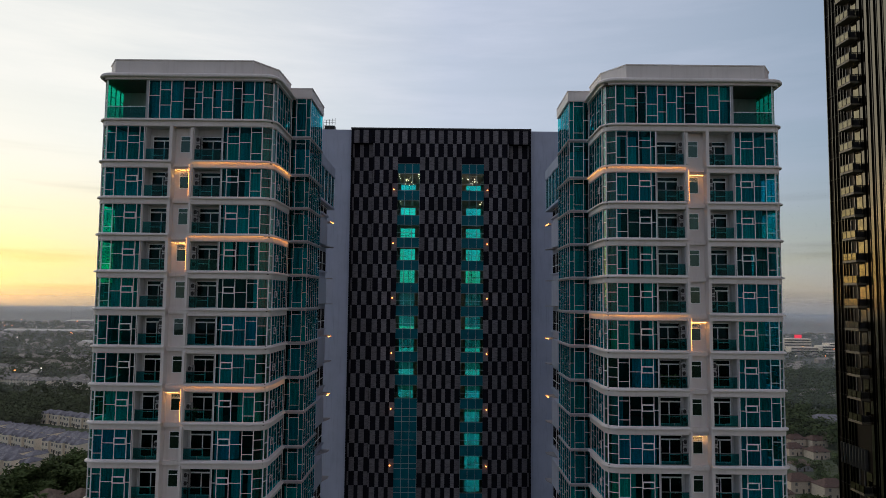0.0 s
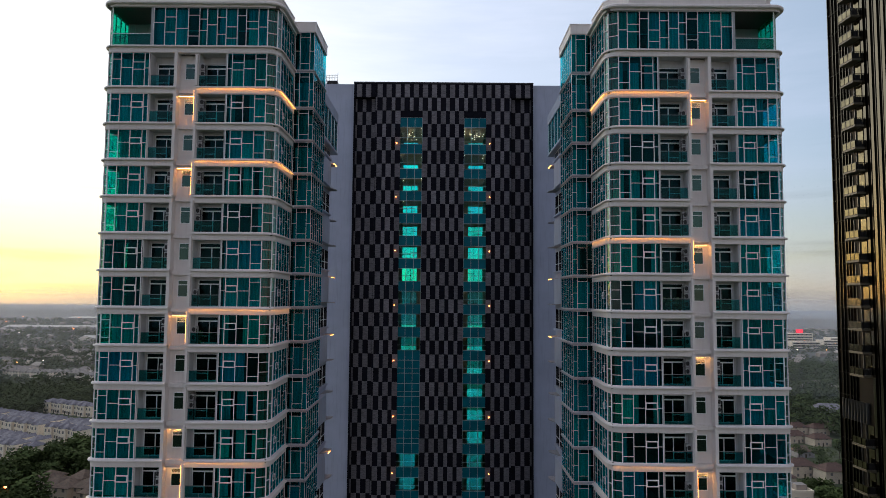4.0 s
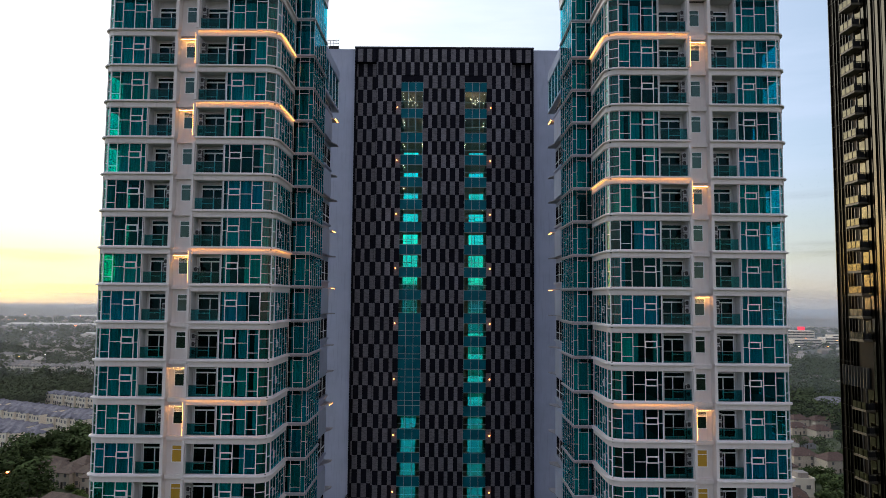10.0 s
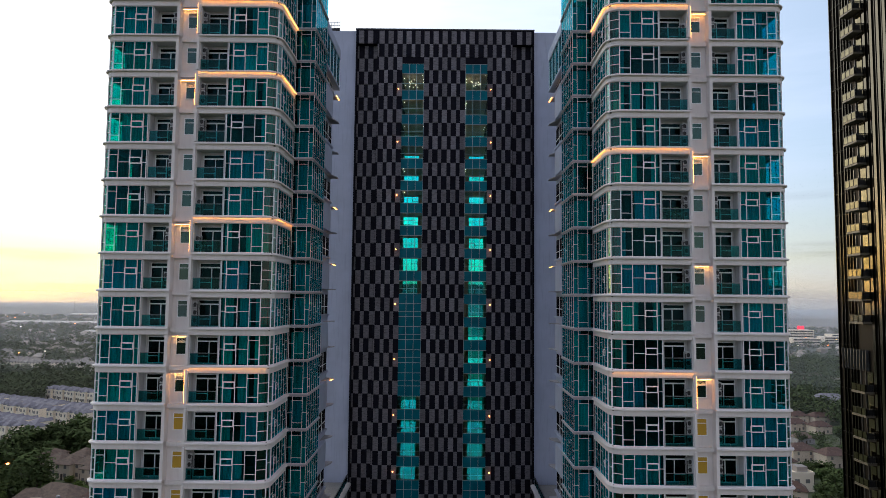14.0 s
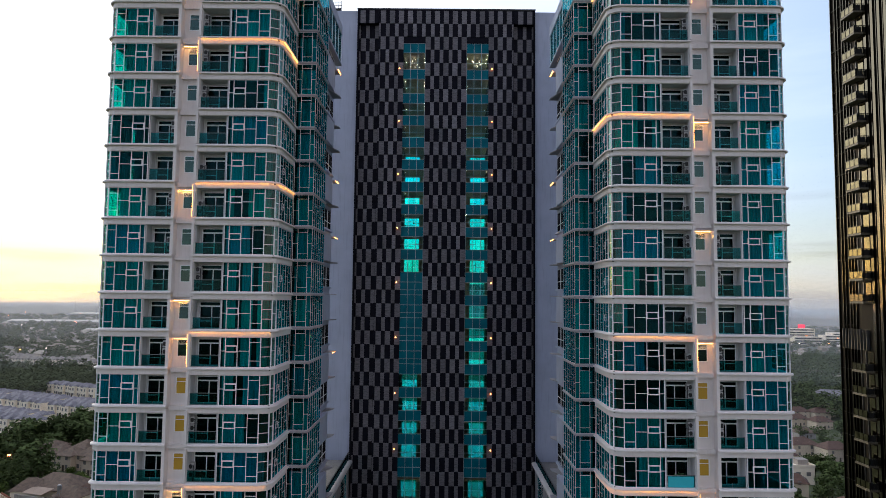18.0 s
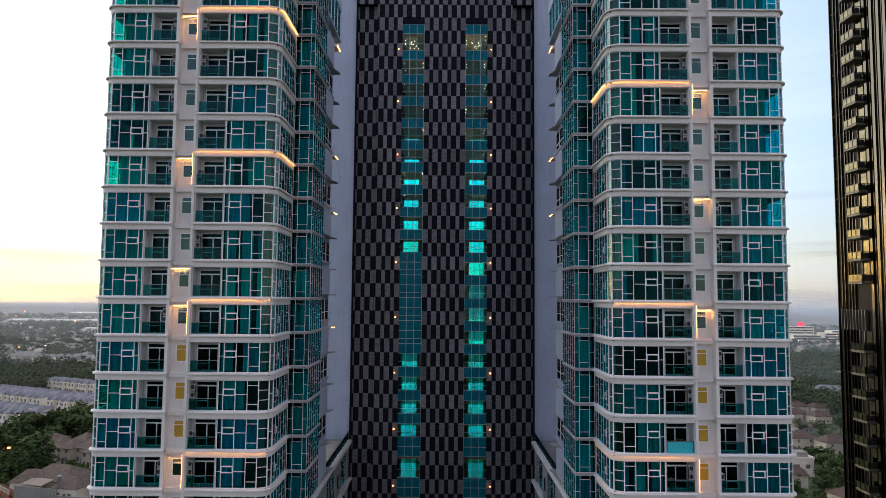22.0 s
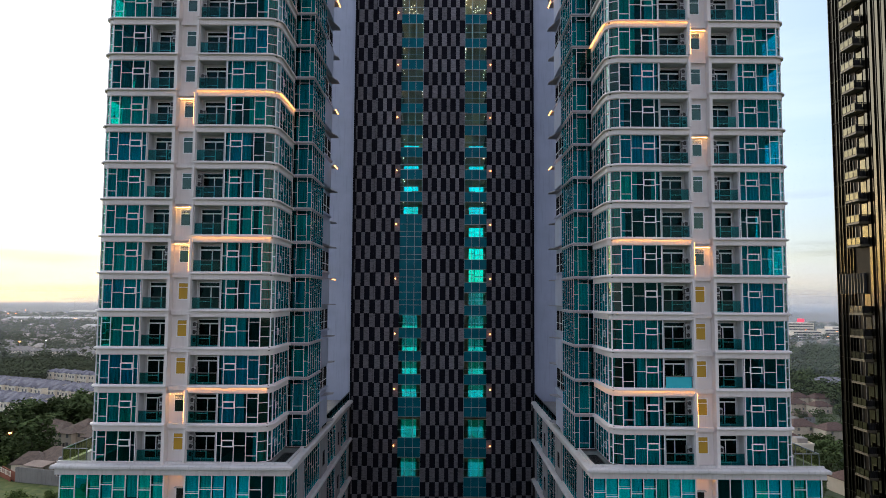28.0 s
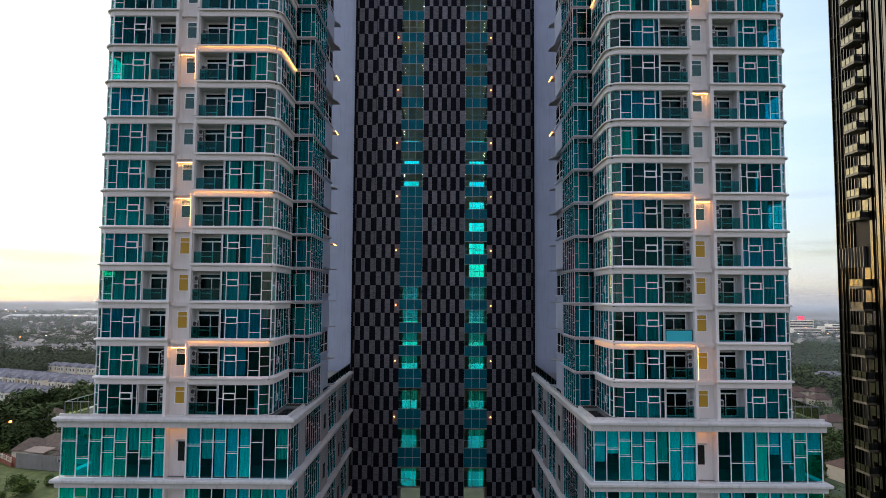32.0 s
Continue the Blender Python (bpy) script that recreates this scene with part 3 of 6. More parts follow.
    over_me = over.mesh("upper_wall", WHITE)
    w_corners = [make_window(s, run, 0.0, GLASS_H, m, False) for run, m in ((INNER_CORNER, CORNER), (INNER_CURVE, FACET), (outer_corner(s), CORNER))]
    sash = sec_shape(s)       # thick white frames of the hinged lights
    for u0, u1 in ((17.7, 18.75), (26.6, 27.68)):
        sash.holed(u0 + 0.01, u1 - 0.01, GLASS_H * 0.5, GLASS_H * 0.72, u0 + 0.08, u1 - 0.08, GLASS_H * 0.5 + 0.07, GLASS_H * 0.72 - 0.07, GY - 0.11, GY - 0.02)
        if u0 < 20:
            sash_in = sash.mesh("casement", FRAME)
            sash = sec_shape(s)
    sash_out = sash.mesh("casement", FRAME)
    w_out = make_window(s, outer_front(s), 0.0, GLASS_H, GLASS, False)
    w_ins = make_window(s, INNER_SIDE, 0.0, GLASS_H, GLASS_SIDE, True, 0.032, 0.02)
    w_outs = make_window(s, outer_side(s), 0.0, GLASS_H, GLASS_OUTER[s], True, 0.05, 0.03)
    w_bay = make_window(s, BAY_FRONT, 0.0, STOREY - 0.26, GLASS, False, 0.032, 0.05)
    w_bays = make_window(s, BAY_SIDE, 0.0, STOREY - 0.26, GLASS_SIDE, True, 0.032, 0.015)
    opener = sec_shape(s)     # small hinged casement on the inner side wall
    for a, b, q0, q1 in (((14.66, 62.5), (14.66, 61.9), 0.95, 1.0), ((14.66, 62.5), (14.66, 61.9), 1.5, 1.55), ((14.66, 62.5), (14.66, 62.45), 0.95, 1.55), ((14.66, 61.95), (14.66, 61.9), 0.95, 1.55)):
        opener.beam(a, b, -0.03, z=(q0, q1))
    opener_me = opener.mesh("casement", FRAME)
    bal_in = balcony_meshes(s, 19.25, 21.78, 19.34, 21.5, GLASS_H)
    bal_out = balcony_meshes(s, 23.68, 26.1, 23.8, 25.85, GLASS_H)
    # recess between the balconies
    rec = sec_shape(s)
    rec.holed(21.83, 23.63, -BAND, STOREY - BAND, 22.1, 23.2, 0.8, 2.3, 60.8, 61.0)
    rec_me = rec.mesh("recess_wall", WHITE)
    extra = []
    for nm, bx in (("pier", (23.63, 23.9, 59.98, 61.0, -BAND, STOREY - BAND)), ("cheek_wall", (21.785, 21.83, 60.1, 61.0, -BAND, STOREY - BAND)), ("beam", (21.84, 23.62, 60.5, 60.8, -0.52, -0.14))):
        q = sec_shape(s)
        q.box(*bx)
        extra.append((nm, q.mesh(nm, WHITE)))
    rw = sec_shape(s)
    rw.holed(22.1, 23.2, 0.8, 2.3, 22.16, 23.14, 0.86, 2.24, 60.78, 60.9)
    rw_me = rw.mesh("small_window", FRAME)
    louvres = []
    for k in range(3):
        q = sec_shape(s)
        q.box(22.16, 23.14, 60.74, 60.82, 1.95 + 0.1 * k, 1.975 + 0.1 * k)
        louvres.append(q.mesh("louvre", FRAME))
    rb = sec_shape(s)
    rb.box(22.16, 23.14, 60.77, 60.825, 1.86, 1.91)
    rb_me = rb.mesh("glazing_bar", FRAME)
    rg = sec_shape(s)
    rg.box(22.16, 23.14, 60.83, 60.85, 0.86, 2.24)
    rg_me = rg.mesh("pane", SMALL_GLASS)
    ry = sec_shape(s)
    ry.box(22.16, 23.14, 60.86, 60.88, 0.86, 2.23)
    ry_me = ry.mesh("lit_blind", YELLOW)
    # light edges
    led_top = sec_shape(s)
    led_top.ribbon(IN_PATH, 0.11, 0.15, -0.198, -0.184)
    led_front = sec_shape(s)
    led_front.ribbon(IN_PATH[4:], 0.11, 0.15, -0.198, -0.184)
    led_top_me, led_front_me = led_top.mesh("light_strip", LED_GROOVE), led_front.mesh("light_strip", LED_GROOVE)
    post = sec_shape(s)
    post.box(21.74, 21.95, 59.74, 60.62, 0.0, STOREY - 0.42)
    post_me = post.mesh("frame_post", WHITE)
    led_post = sec_shape(s)
    led_post.box(21.955, 21.98, 59.75, 59.775, 0.02, STOREY - 0.45)
    led_post_me = led_post.mesh("light_strip", LED)
    led_rec = sec_shape(s)
    led_rec.box(22.0, 23.5, 60.44, 60.46, 2.415, 2.43)
    led_rec_me = led_rec.mesh("light_strip", LED_RECESS)
    canopy = sec_shape(s)
    canopy.box(21.86, 23.6, 60.38, 60.8, 2.43, 2.49)
    canopy_me = canopy.mesh("canopy", WHITE)
    ac = air_conditioner_meshes(s)
    cloths = {"": CURTAIN, "blue": CURTAIN_BLUE, "cream": CURTAIN_GREEN}
    curtains_in = {c: [wavy(s, u0, u1, 60.5, 0.05, GLASS_H, False, m) for u0, u1 in ((15.2, 19.1), (17.0, 19.1), (15.2, 17.6), (15.2, 16.2), (15.2, 17.25), (18.1, 19.1), (16.6, 17.6), (18.5, 19.1))] for c, m in cloths.items()}
    curtains_out = {c: [wavy(s, u0, u1, 60.5, 0.05, GLASS_H, False, m) for u0, u1 in ((26.25, 28.7), (26.25, 28.0), (26.25, 29.75))] for c, m in cloths.items()}
    cur_outs = wavy(s, 60.6, 64.8, 29.85, 0.05, GLASS_H, True)
    cur_bay = wavy(s, 12.85, 14.5, 66.9, 0.05, GLASS_H)
    cur_side = wavy(s, 60.55, 66.1, 15.08, 0.05, GLASS_H, True)
    cur_bays = wavy(s, 67.0, 72.7, 13.05, 0.05, GLASS_H, True)
    cur_door = [wavy(s, 20.3, 21.0, 61.6, 0.05, 2.3), wavy(s, 24.6, 25.2, 61.6, 0.05, 2.3)]
    for j, z in enumerate(F):
        at = (0, 0, z)
        part("floor_plate", plate_me, t, at)
        if j:
            part("floor_band", out_me, t, at)
            part("floor_band", in_me, t, at)
            part("floor_band", bay_me, t, at)
        if j == LEVELS - 1:
            for run in top_runs:
                put_window(run, t, at)
        else:
            part("casement", sash_in, put_window(w_in, t, at), at)
            part("casement", sash_out, put_window(w_out, t, at), at)
            for run in w_corners:
                put_window(run, t, at)
            wi = put_window(w_ins, t, at)
            part("casement", opener_me, wi, at)
            put_window(w_outs, t, at)
            put_window(w_bay, t, at)
            put_window(w_bays, t, at)
        for made in (top_balconies if j == LEVELS - 1 else (bal_in, bal_out)):
            b = part("balcony", made[0][1], t, at)
            for nm, me in made[1:]:
                part(nm, me, b, at)
        r = part("recess_wall", rec_me, t, at)
        part("small_window", rw_me, r, at)
        part("glazing_bar", rb_me, r, at)
        if j == LEVELS - 1:
            part("upper_wall", over_me, r, at)
        for nm, me in extra:
            part(nm, me, r, at)
        if j in YELLOW_WIN[s]:
            part("lit_blind", ry_me, r, at, "yellow lit window blind")
        else:
            part("pane", rg_me, r, at)
        if j in LIT_RECESS[s]:
            part("canopy", canopy_me, r, at)
            for me in louvres:
                part("louvre", me, r, at)
            part("light_strip", led_rec_me, r, at, "warm light strip")
        p = part("frame_post", post_me, t, at)
        if j in LIT_FRAMES[s]:
            part("light_strip", led_post_me, p, at, "warm light strip")
            part("light_strip", led_top_me if (j > 8 or s > 0 and j == 1) else led_front_me, p, (0, 0, z + STOREY), "warm light strip")
        # what stands on the balconies and hangs behind the glass
        for du, chance in ((0.0, 0.85), (2.66, 0.55)):
            if rng.random() < chance:
                for k in range(rng.choice((2, 3, 3))):
                    here = (CX + s * (21.4 + du), 60.9, z + 0.28 + 0.68 * k)
                    base_ob = thing("air_conditioner", "white outdoor air conditioner unit on a balcony wall", "air conditioner", "balcony air conditioners", here)
                    for nm, me in zip(("body", "fan_grille", "bracket", "pipe"), ac):
                        part(nm, me, base_ob, (s * du, 0, z + 0.28 + 0.68 * k))
        tone = "blue" if (s, j) in BLUE_IN else "cream" if (s, j) in GREEN_IN else ""
        drawn = "drawn " + (tone or "pale") + " cloth curtain behind a tall teal window"
        if (s, j) in PARTED:
            for k in rng.choice(((4, 5), (4, 7), (3, 6, 5))):
                tagged(obj("curtain", curtains_in[tone][k], at=at), "parted " + (tone or "pale") + " cloth curtain behind a tall teal window", "curtain", "window curtains")
        elif (s, j) not in OPEN_INNER:
            tagged(obj("curtain", curtains_in[tone][rng.choice((0, 0, 0, 1, 2))], at=at), drawn, "curtain", "window curtains")
        elif rng.random() < 0.5:
            tagged(obj("curtain", curtains_in[tone][3], at=at), "narrow cloth curtain pushed aside behind teal glass", "curtain", "window curtains")
        tone = "blue" if (s, j) in BLUE_OUT else "cream" if (s, j) in GREEN_OUT else ""
        if (s, j) not in OPEN_OUTER:
            tagged(obj("curtain", curtains_out[tone][0 if j in BRIGHT[s] else 2], at=at), "drawn " + (tone or "pale") + " cloth curtain behind a tall teal window", "curtain", "window curtains")
        if j not in BRIGHT[s]:
            tagged(obj("curtain", cur_outs, at=at), "cloth curtain behind the outer side glass", "curtain", "window curtains")
        if rng.random() < 0.95:
            tagged(obj("curtain", cur_bay, at=at), "plain cloth curtain behind a narrow glass bay", "curtain", "window curtains")
        if rng.random() < 0.85:
            tagged(obj("curtain", cur_side, at=at), "long cloth curtain behind a glazed side wall", "curtain", "window curtains")
        if rng.random() < 0.9:
            tagged(obj("curtain", cur_bays, at=at), "long cloth curtain behind a glazed bay side", "curtain", "window curtains")
        for k in range(2):
            if rng.random() < 0.5:
                tagged(obj("curtain", cur_door[k], at=at), "cloth curtain behind a sliding balcony door", "curtain", "window curtains")
    penthouse(s, t, out_top, in_top, pier_top, bay_me)
    rear_wing(s, t, rng)
    return t


BRIGHT = {-1: (14, 13, 12, 9, 3), 1: (15, 14, 11, 10, 8, 5)}
SMALL_GLASS = tinted("small_pane", (0.22, 0.42, 0.40), (0.34, 0.55, 0.52), 0.13)
FRAME_BAND = painted("bay_band_paint", (0.40, 0.42, 0.44), 0.5)
INK_GREEN = tinted("screen_glass", (0.10, 0.80, 0.62), (0.2, 0.6, 0.55), 0.08)


def penthouse(s, t, out_top, in_top, pier_top, bay_me):
    at = (0, 0, PENT)
    h = 99.42 - PENT
    for me in (out_top, in_top, pier_top):
        part("floor_band", me, t, at)
    pl = sec_shape(s)
    pl.box(14.85, 29.9, 60.25, 65.2, -0.3, -0.005)
    pl.box(14.7, 30.1, 60.1, 65.2, h - 0.02, h + 0.25)
    part("floor_plate", pl.mesh("floor_plate", FLOORIN), t, at)
    us = [15.7, 16.5, 17.6, 18.4, 19.4, 20.2, 21.1, 21.8, 22.8, 23.9, 24.9, 25.9]
    put_window(make_window(s, INNER_CORNER, 0, h, CORNER, False), t, at)
    put_window(make_window(s, INNER_CURVE, 0, h, FACET, False), t, at)
    sh = [[.5], [.35, .55], [.2], [.5, .8], [.25, .7], [.45], [.3, .6], [.2, .75], [.55], [.25, .65], [.4]]
    put_window(make_window(s, lined(us, GY, sh), 0, h, GLASS, False), t, at)
    put_window(make_window(s, INNER_SIDE, 0, h, GLASS_SIDE, True, 0.032, 0.02), t, at)
    put_window(make_window(s, BAY_FRONT, 0, 99.75 - PENT, GLASS, False), t, at)
    put_window(make_window(s, BAY_SIDE, 0, 99.75 - PENT, GLASS_SIDE, True, 0.032, 0.015), t, at)
    part("floor_band", bay_me, t, at)
    tagged(obj("curtain", wavy(s, 12.85, 14.5, 66.9, 0.05, 3.75), at=at), "plain cloth curtain behind a narrow glass bay", "curtain", "window curtains")
    tagged(obj("curtain", wavy(s, 67.0, 72.7, 13.05, 0.05, 3.75, True), at=at), "long cloth curtain behind a glazed bay side", "curtain", "window curtains")
    tagged(obj("curtain", wavy(s, 60.55, 66.1, 15.08, 0.05, h, True), at=at), "long cloth curtain behind a glazed side wall", "curtain", "window curtains")
    for u0, u1 in ((15.2, 17.5), (18.4, 20.1), (20.3, 21.7), (23.0, 25.8)):
        tagged(obj("curtain", wavy(s, u0, u1, 60.5, 0.05, h), at=at), "drawn cloth curtain behind a tall teal window", "curtain", "window curtains")
    # open corner terrace with a glass screen
    ter = sec_shape(s)
    ter.box(25.95, 26.15, 60.05, 64.0, 0, h)
    ter.box(26.15, 30.0, 63.9, 64.0, 0, h)
    for u in (27.2, 28.3, 29.3):
        ter.box(u, u + 0.05, 63.86, 63.9, 0, h)
    part("terrace_wall", ter.mesh("terrace_wall", FRAME_BAND), t, at)
    scr = [((29.6, 60.15), (30.0, 60.7), [.5])] + [((30.0, 60.7 + 0.9 * i), (30.0, 61.6 + 0.9 * i), [.3, .7] if i % 2 else [.5]) for i in range(4)]
    put_window(make_window(s, scr, 0, h, INK_GREEN, True), t, at, "glass_screen")
    rail = sec_shape(s)
    rail.box(26.2, 29.6, 60.14, 60.16, 0.08, 1.05)
    rr = part("railing_glass", rail.mesh("railing_glass", RAIL_GLASS), t, at)
    hr = sec_shape(s)
    hr.box(26.2, 29.6, 60.12, 60.18, 1.05, 1.1)
    part("handrail", hr.mesh("handrail", FRAME), rr, at)
    # cornice and parapet
    lip = sec_shape(s)
    full = IN_PATH[:-1] + out_path(s)[1:]
    lip.profile(full, [(-0.6, 99.42), (0.12, 99.42), (0.14, 99.6), (0.38, 99.62), (0.44, 99.68), (0.44, 99.82), (0.36, 99.92), (0.2, 100.0), (-0.6, 100.0)])
    part("cornice", lip.mesh("cornice", WHITE), t)
    par = sec_shape(s)
    ring = [(14.75, 66.4), (14.9, 62.3), (16.6, 59.86), (28.9, 59.86), (30.1, 61.6), (30.1, 76.0)]
    par.profile(ring, [(-0.3, 100.0), (0.0, 100.0), (0.0, 101.1), (0.06, 101.12), (0.06, 101.22), (-0.36, 101.22), (-0.36, 101.12), (-0.3, 101.1)])
    part("parapet", par.mesh("parapet", WHITE), t)
    roof = sec_shape(s)
    roof.box(15.2, 29.8, 62.3, 75.9, 99.6, 100.2)
    roof.box(12.8, 15.2, 66.6, 72.9, 99.75, 100.0)
    part("roof", roof.mesh("roof", LEDGE), t)
    bp = sec_shape(s)
    bring = [(12.6, 72.9), (12.6, 66.3), (14.74, 66.3)]
    bp.profile(bring, [(-0.3, 99.75), (0.0, 99.75), (0.0, 100.68), (0.05, 100.7), (0.05, 100.78), (-0.36, 100.78), (-0.36, 100.7), (-0.3, 100.68)])
    part("parapet", bp.mesh("parapet", WHITE), t)


def rear_wing(s, t, rng):
    """White rear wall towards the court, with windows, boxed ledges and thin fins."""
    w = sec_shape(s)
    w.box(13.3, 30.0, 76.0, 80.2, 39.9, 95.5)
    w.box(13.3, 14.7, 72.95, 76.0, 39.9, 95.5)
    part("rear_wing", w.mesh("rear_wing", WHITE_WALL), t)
    def one(name, m, *bxs):
        q = sec_shape(s)
        for bx in bxs:
            q.box(*bx)
        return q.mesh(name, m)
    def leaf(name, m, y0, y1, u):
        q = sec_shape(s)
        q.add([(13.3, y0, -0.05), (13.3, y1, -0.05), (u, y1, -0.05), (u, y1 - 0.9, -0.05), (13.3, y0, 0.05), (13.3, y1, 0.05), (u, y1, 0.05), (u, y1 - 0.9, 0.05)],
              [(0, 1, 2, 3), (7, 6, 5, 4), (0, 4, 5, 1), (1, 5, 6, 2), (2, 6, 7, 3), (3, 7, 4, 0)])
        return q.mesh(name, m)
    box_me = one("ledge_box", WHITE_WALL, (12.7, 13.3, 73.0, 77.3, 0.06, 2.85))
    win_me = one("window", DARK_GLASS, (13.24, 13.3, 75.2, 79.6, 0.5, 2.7))
    bar_me = one("glazing_bar", FRAME, (13.2, 13.24, 75.2, 79.6, 1.3, 1.36), (13.2, 13.24, 77.4, 77.46, 0.5, 2.7))
    sill_me = one("window_sill", WHITE_WALL, (13.0, 13.3, 75.0, 79.8, 0.3, 0.48))
    low_me, high_me = leaf("fin", FIN, 75.6, 79.6, 12.3), leaf("fin", FIN, 77.0, 79.7, 12.35)
    lit_me = one("light_strip", LED, (12.37, 12.45, 77.6, 79.6, -0.1, -0.055))
    for j in range(0, 16, 2):
        z = F[j] + 0.3
        at = (0, 0, z)
        bx = part("ledge_box", box_me, t, at)
        part("fin", low_me, bx, at)
        f = part("fin", high_me, bx, (0, 0, z + 2.9))
        if j in ((14, 10, 8, 4) if s < 0 else (14, 10, 8)):
            part("light_strip", lit_me, f, (0, 0, z + 2.9), "warm light strip")
        w0 = part("window", win_me, t, (0, 0, z + STOREY))
        part("glazing_bar", bar_me, w0, (0, 0, z + STOREY))
        part("window_sill", sill_me, w0, (0, 0, z + STOREY))
    # glazed box under the roof of the wing
    g = part("roof_glass_box", one("roof_glass_box", WHITE_WALL, (12.7, 14.6, 72.95, 82.0, 94.55, 95.75), (12.7, 14.6, 72.95, 82.0, 90.75, 91.0)), t)
    part("pane", one("pane", SPANDREL, (12.8, 14.5, 73.0, 81.9, 91.0, 94.55)), g)
    for k in range(5):
        part("glazing_bar", one("glazing_bar", FRAME, (12.74, 12.8, 73.0 + 2.2 * k, 73.07 + 2.2 * k, 91.0, 94.55)), g)


FLANK = painted("flank_render", (0.37, 0.365, 0.37), 0.75, 0.45)
TERRACE = painted("terrace_screed", (0.24, 0.23, 0.22), 0.85, 0.5)
FIN = painted("fin_paint", (0.34, 0.33, 0.35), 0.7, 0.3)


def podium(s):
    p = thing("podium", "broad glass podium with white ledges under an apartment tower", "building", "tower podiums", (CX + s * 22, 70, 0))
    ledges = [(40.1, 39.2), (34.95, 34.15), (29.6, 28.8), (24.3, 23.5)]
    path = [(12.9, 97.3), (12.9, 60.0), (32.7, 60.0), (32.7, 97.3)]
    for top, low in ledges:
        b = sec_shape(s)
        b.profile(path, [(-0.4, low), (0.12, low), (0.14, top - 0.4), (0.38, top - 0.38), (0.42, top - 0.32), (0.42, top - 0.14), (0.34, top - 0.06), (0.2, top), (-0.4, top)])
        part("ledge", b.mesh("ledge", LEDGE), p)
        d = sec_shape(s)
        d.box(13.3, 32.3, 60.4, 97.3, top - 0.5, top - 0.02)
        part("terrace_floor" if top > 40 else "floor_plate", d.mesh("terrace_floor", TERRACE), p)
    kerb = sec_shape(s)
    kerb.ribbon([(12.75, 76), (12.75, 59.85), (32.8, 59.85)], -0.5, -0.25, 40.1, 40.28)
    part("terrace_kerb", kerb.mesh("terrace_kerb", LEDGE), p)
    rng = random.Random(11 + s)
    tr = [[.38], [.48], [.2, .64], [.5], [.36], [.3, .62], [.62], [.28], [.5, .2]]
    for top, low in ((39.2, 34.95), (34.15, 29.6), (28.8, 24.3)):
        for us in ([13.05 + 1.07 * i for i in range(9)], [23.6 + 1.08 * i for i in range(9)]):
            us[-1] = 21.75 if us[0] < 20 else 32.45
            cols = lined(us, 60.1, [rng.choice(tr) for _ in us])
            put_window(make_window(s, cols, low, top, PODIUM_GLASS, False, 0.062, 0.08), p, (0, 0, 0))
            # pale sheets added behind most panes to brighten the podium glass
            if low > 29:
                for u0, u1 in zip(us, us[1:]):
                    if rng.random() < 0.8:
                        drop = rng.choice((0.1, 0.1, 0.1, 1.6, 2.3))
                        tagged(obj("curtain", wavy(s, u0 + 0.05, u1 - 0.05, 60.3 + 0.1 * rng.random(), low + drop, top - 0.05, False, CURTAIN_GREEN if s < 0 and u0 > 25 or rng.random() < 0.25 else BLIND)), "pale cloth sheet added behind a podium pane to brighten it", "curtain", "podium blinds")
        rec = sec_shape(s)
        rec.box(21.75, 23.6, 60.9, 61.1, low, top)
        rec.box(21.75, 21.85, 60.0, 60.9, low, top)
        rec.box(23.5, 23.6, 60.0, 60.9, low, top)
        r = part("recess_wall", rec.mesh("recess_wall", WHITE), p)
        sw = sec_shape(s)
        sw.box(21.95, 22.75, 60.84, 60.9, low + 1.3, low + 3.0)
        part("small_window", sw.mesh("small_window", DARK_GLASS), r)
        cn = sec_shape(s)
        cn.box(21.9, 22.85, 60.5, 60.9, low + 3.02, low + 3.1)
        part("canopy", cn.mesh("canopy", FRAME_BAND), r)
        ld = sec_shape(s)
        ld.box(21.9, 23.45, 60.3, 60.34, top - 0.07, top - 0.03)
        if low > 34:
            part("light_strip", ld.mesh("light_strip", LED), r, label="warm light strip")
        # flank towards the court: piers and glazed bays
        for y0, y1 in ((64.4, 66.8), (75.4, 79.6), (86.0, 89.6), (95.6, 97.3)):
            fl = sec_shape(s)
            fl.box(12.95, 13.3, y0, y1, low, top)
            part("flank_pier", fl.mesh("flank_pier", FLANK), p)
        for y0, y1 in ((76.6, 77.8), (87.2, 88.2)):
            sm, sl = sec_shape(s), sec_shape(s)
            sm.box(12.93, 12.97, y0, y1, low + 1.0, low + 2.6)
            sl.box(12.9, 12.95, y0 - 0.08, y1 + 0.08, low + 0.9, low + 1.0)
            sw = part("small_window", sm.mesh("small_window", DARK_GLASS), p)
            part("window_sill", sl.mesh("window_sill", FLANK), sw)
        for y0, y1, n in ((60.1, 64.4, 4), (66.8, 75.4, 8), (79.6, 86.0, 6), (89.6, 95.6, 5)):
            st = (y1 - y0) / n
            cols = [((13.1, y1 - st * i), (13.1, y1 - st * (i + 1)), rng.choice(tr)) for i in range(n)]
            put_window(make_window(s, cols, low, top, GLASS_SIDE, True, 0.045, 0.015), p, (0, 0, 0))
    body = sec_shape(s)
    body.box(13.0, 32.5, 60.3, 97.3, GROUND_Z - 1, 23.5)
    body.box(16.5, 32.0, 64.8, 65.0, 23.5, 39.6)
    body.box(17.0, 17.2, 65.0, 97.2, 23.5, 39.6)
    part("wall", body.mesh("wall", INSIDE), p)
    # terrace railings
    gl, po = sec_shape(s), sec_shape(s)
    gl.box(30.35, 32.45, 60.38, 60.4, 40.2, 41.25)
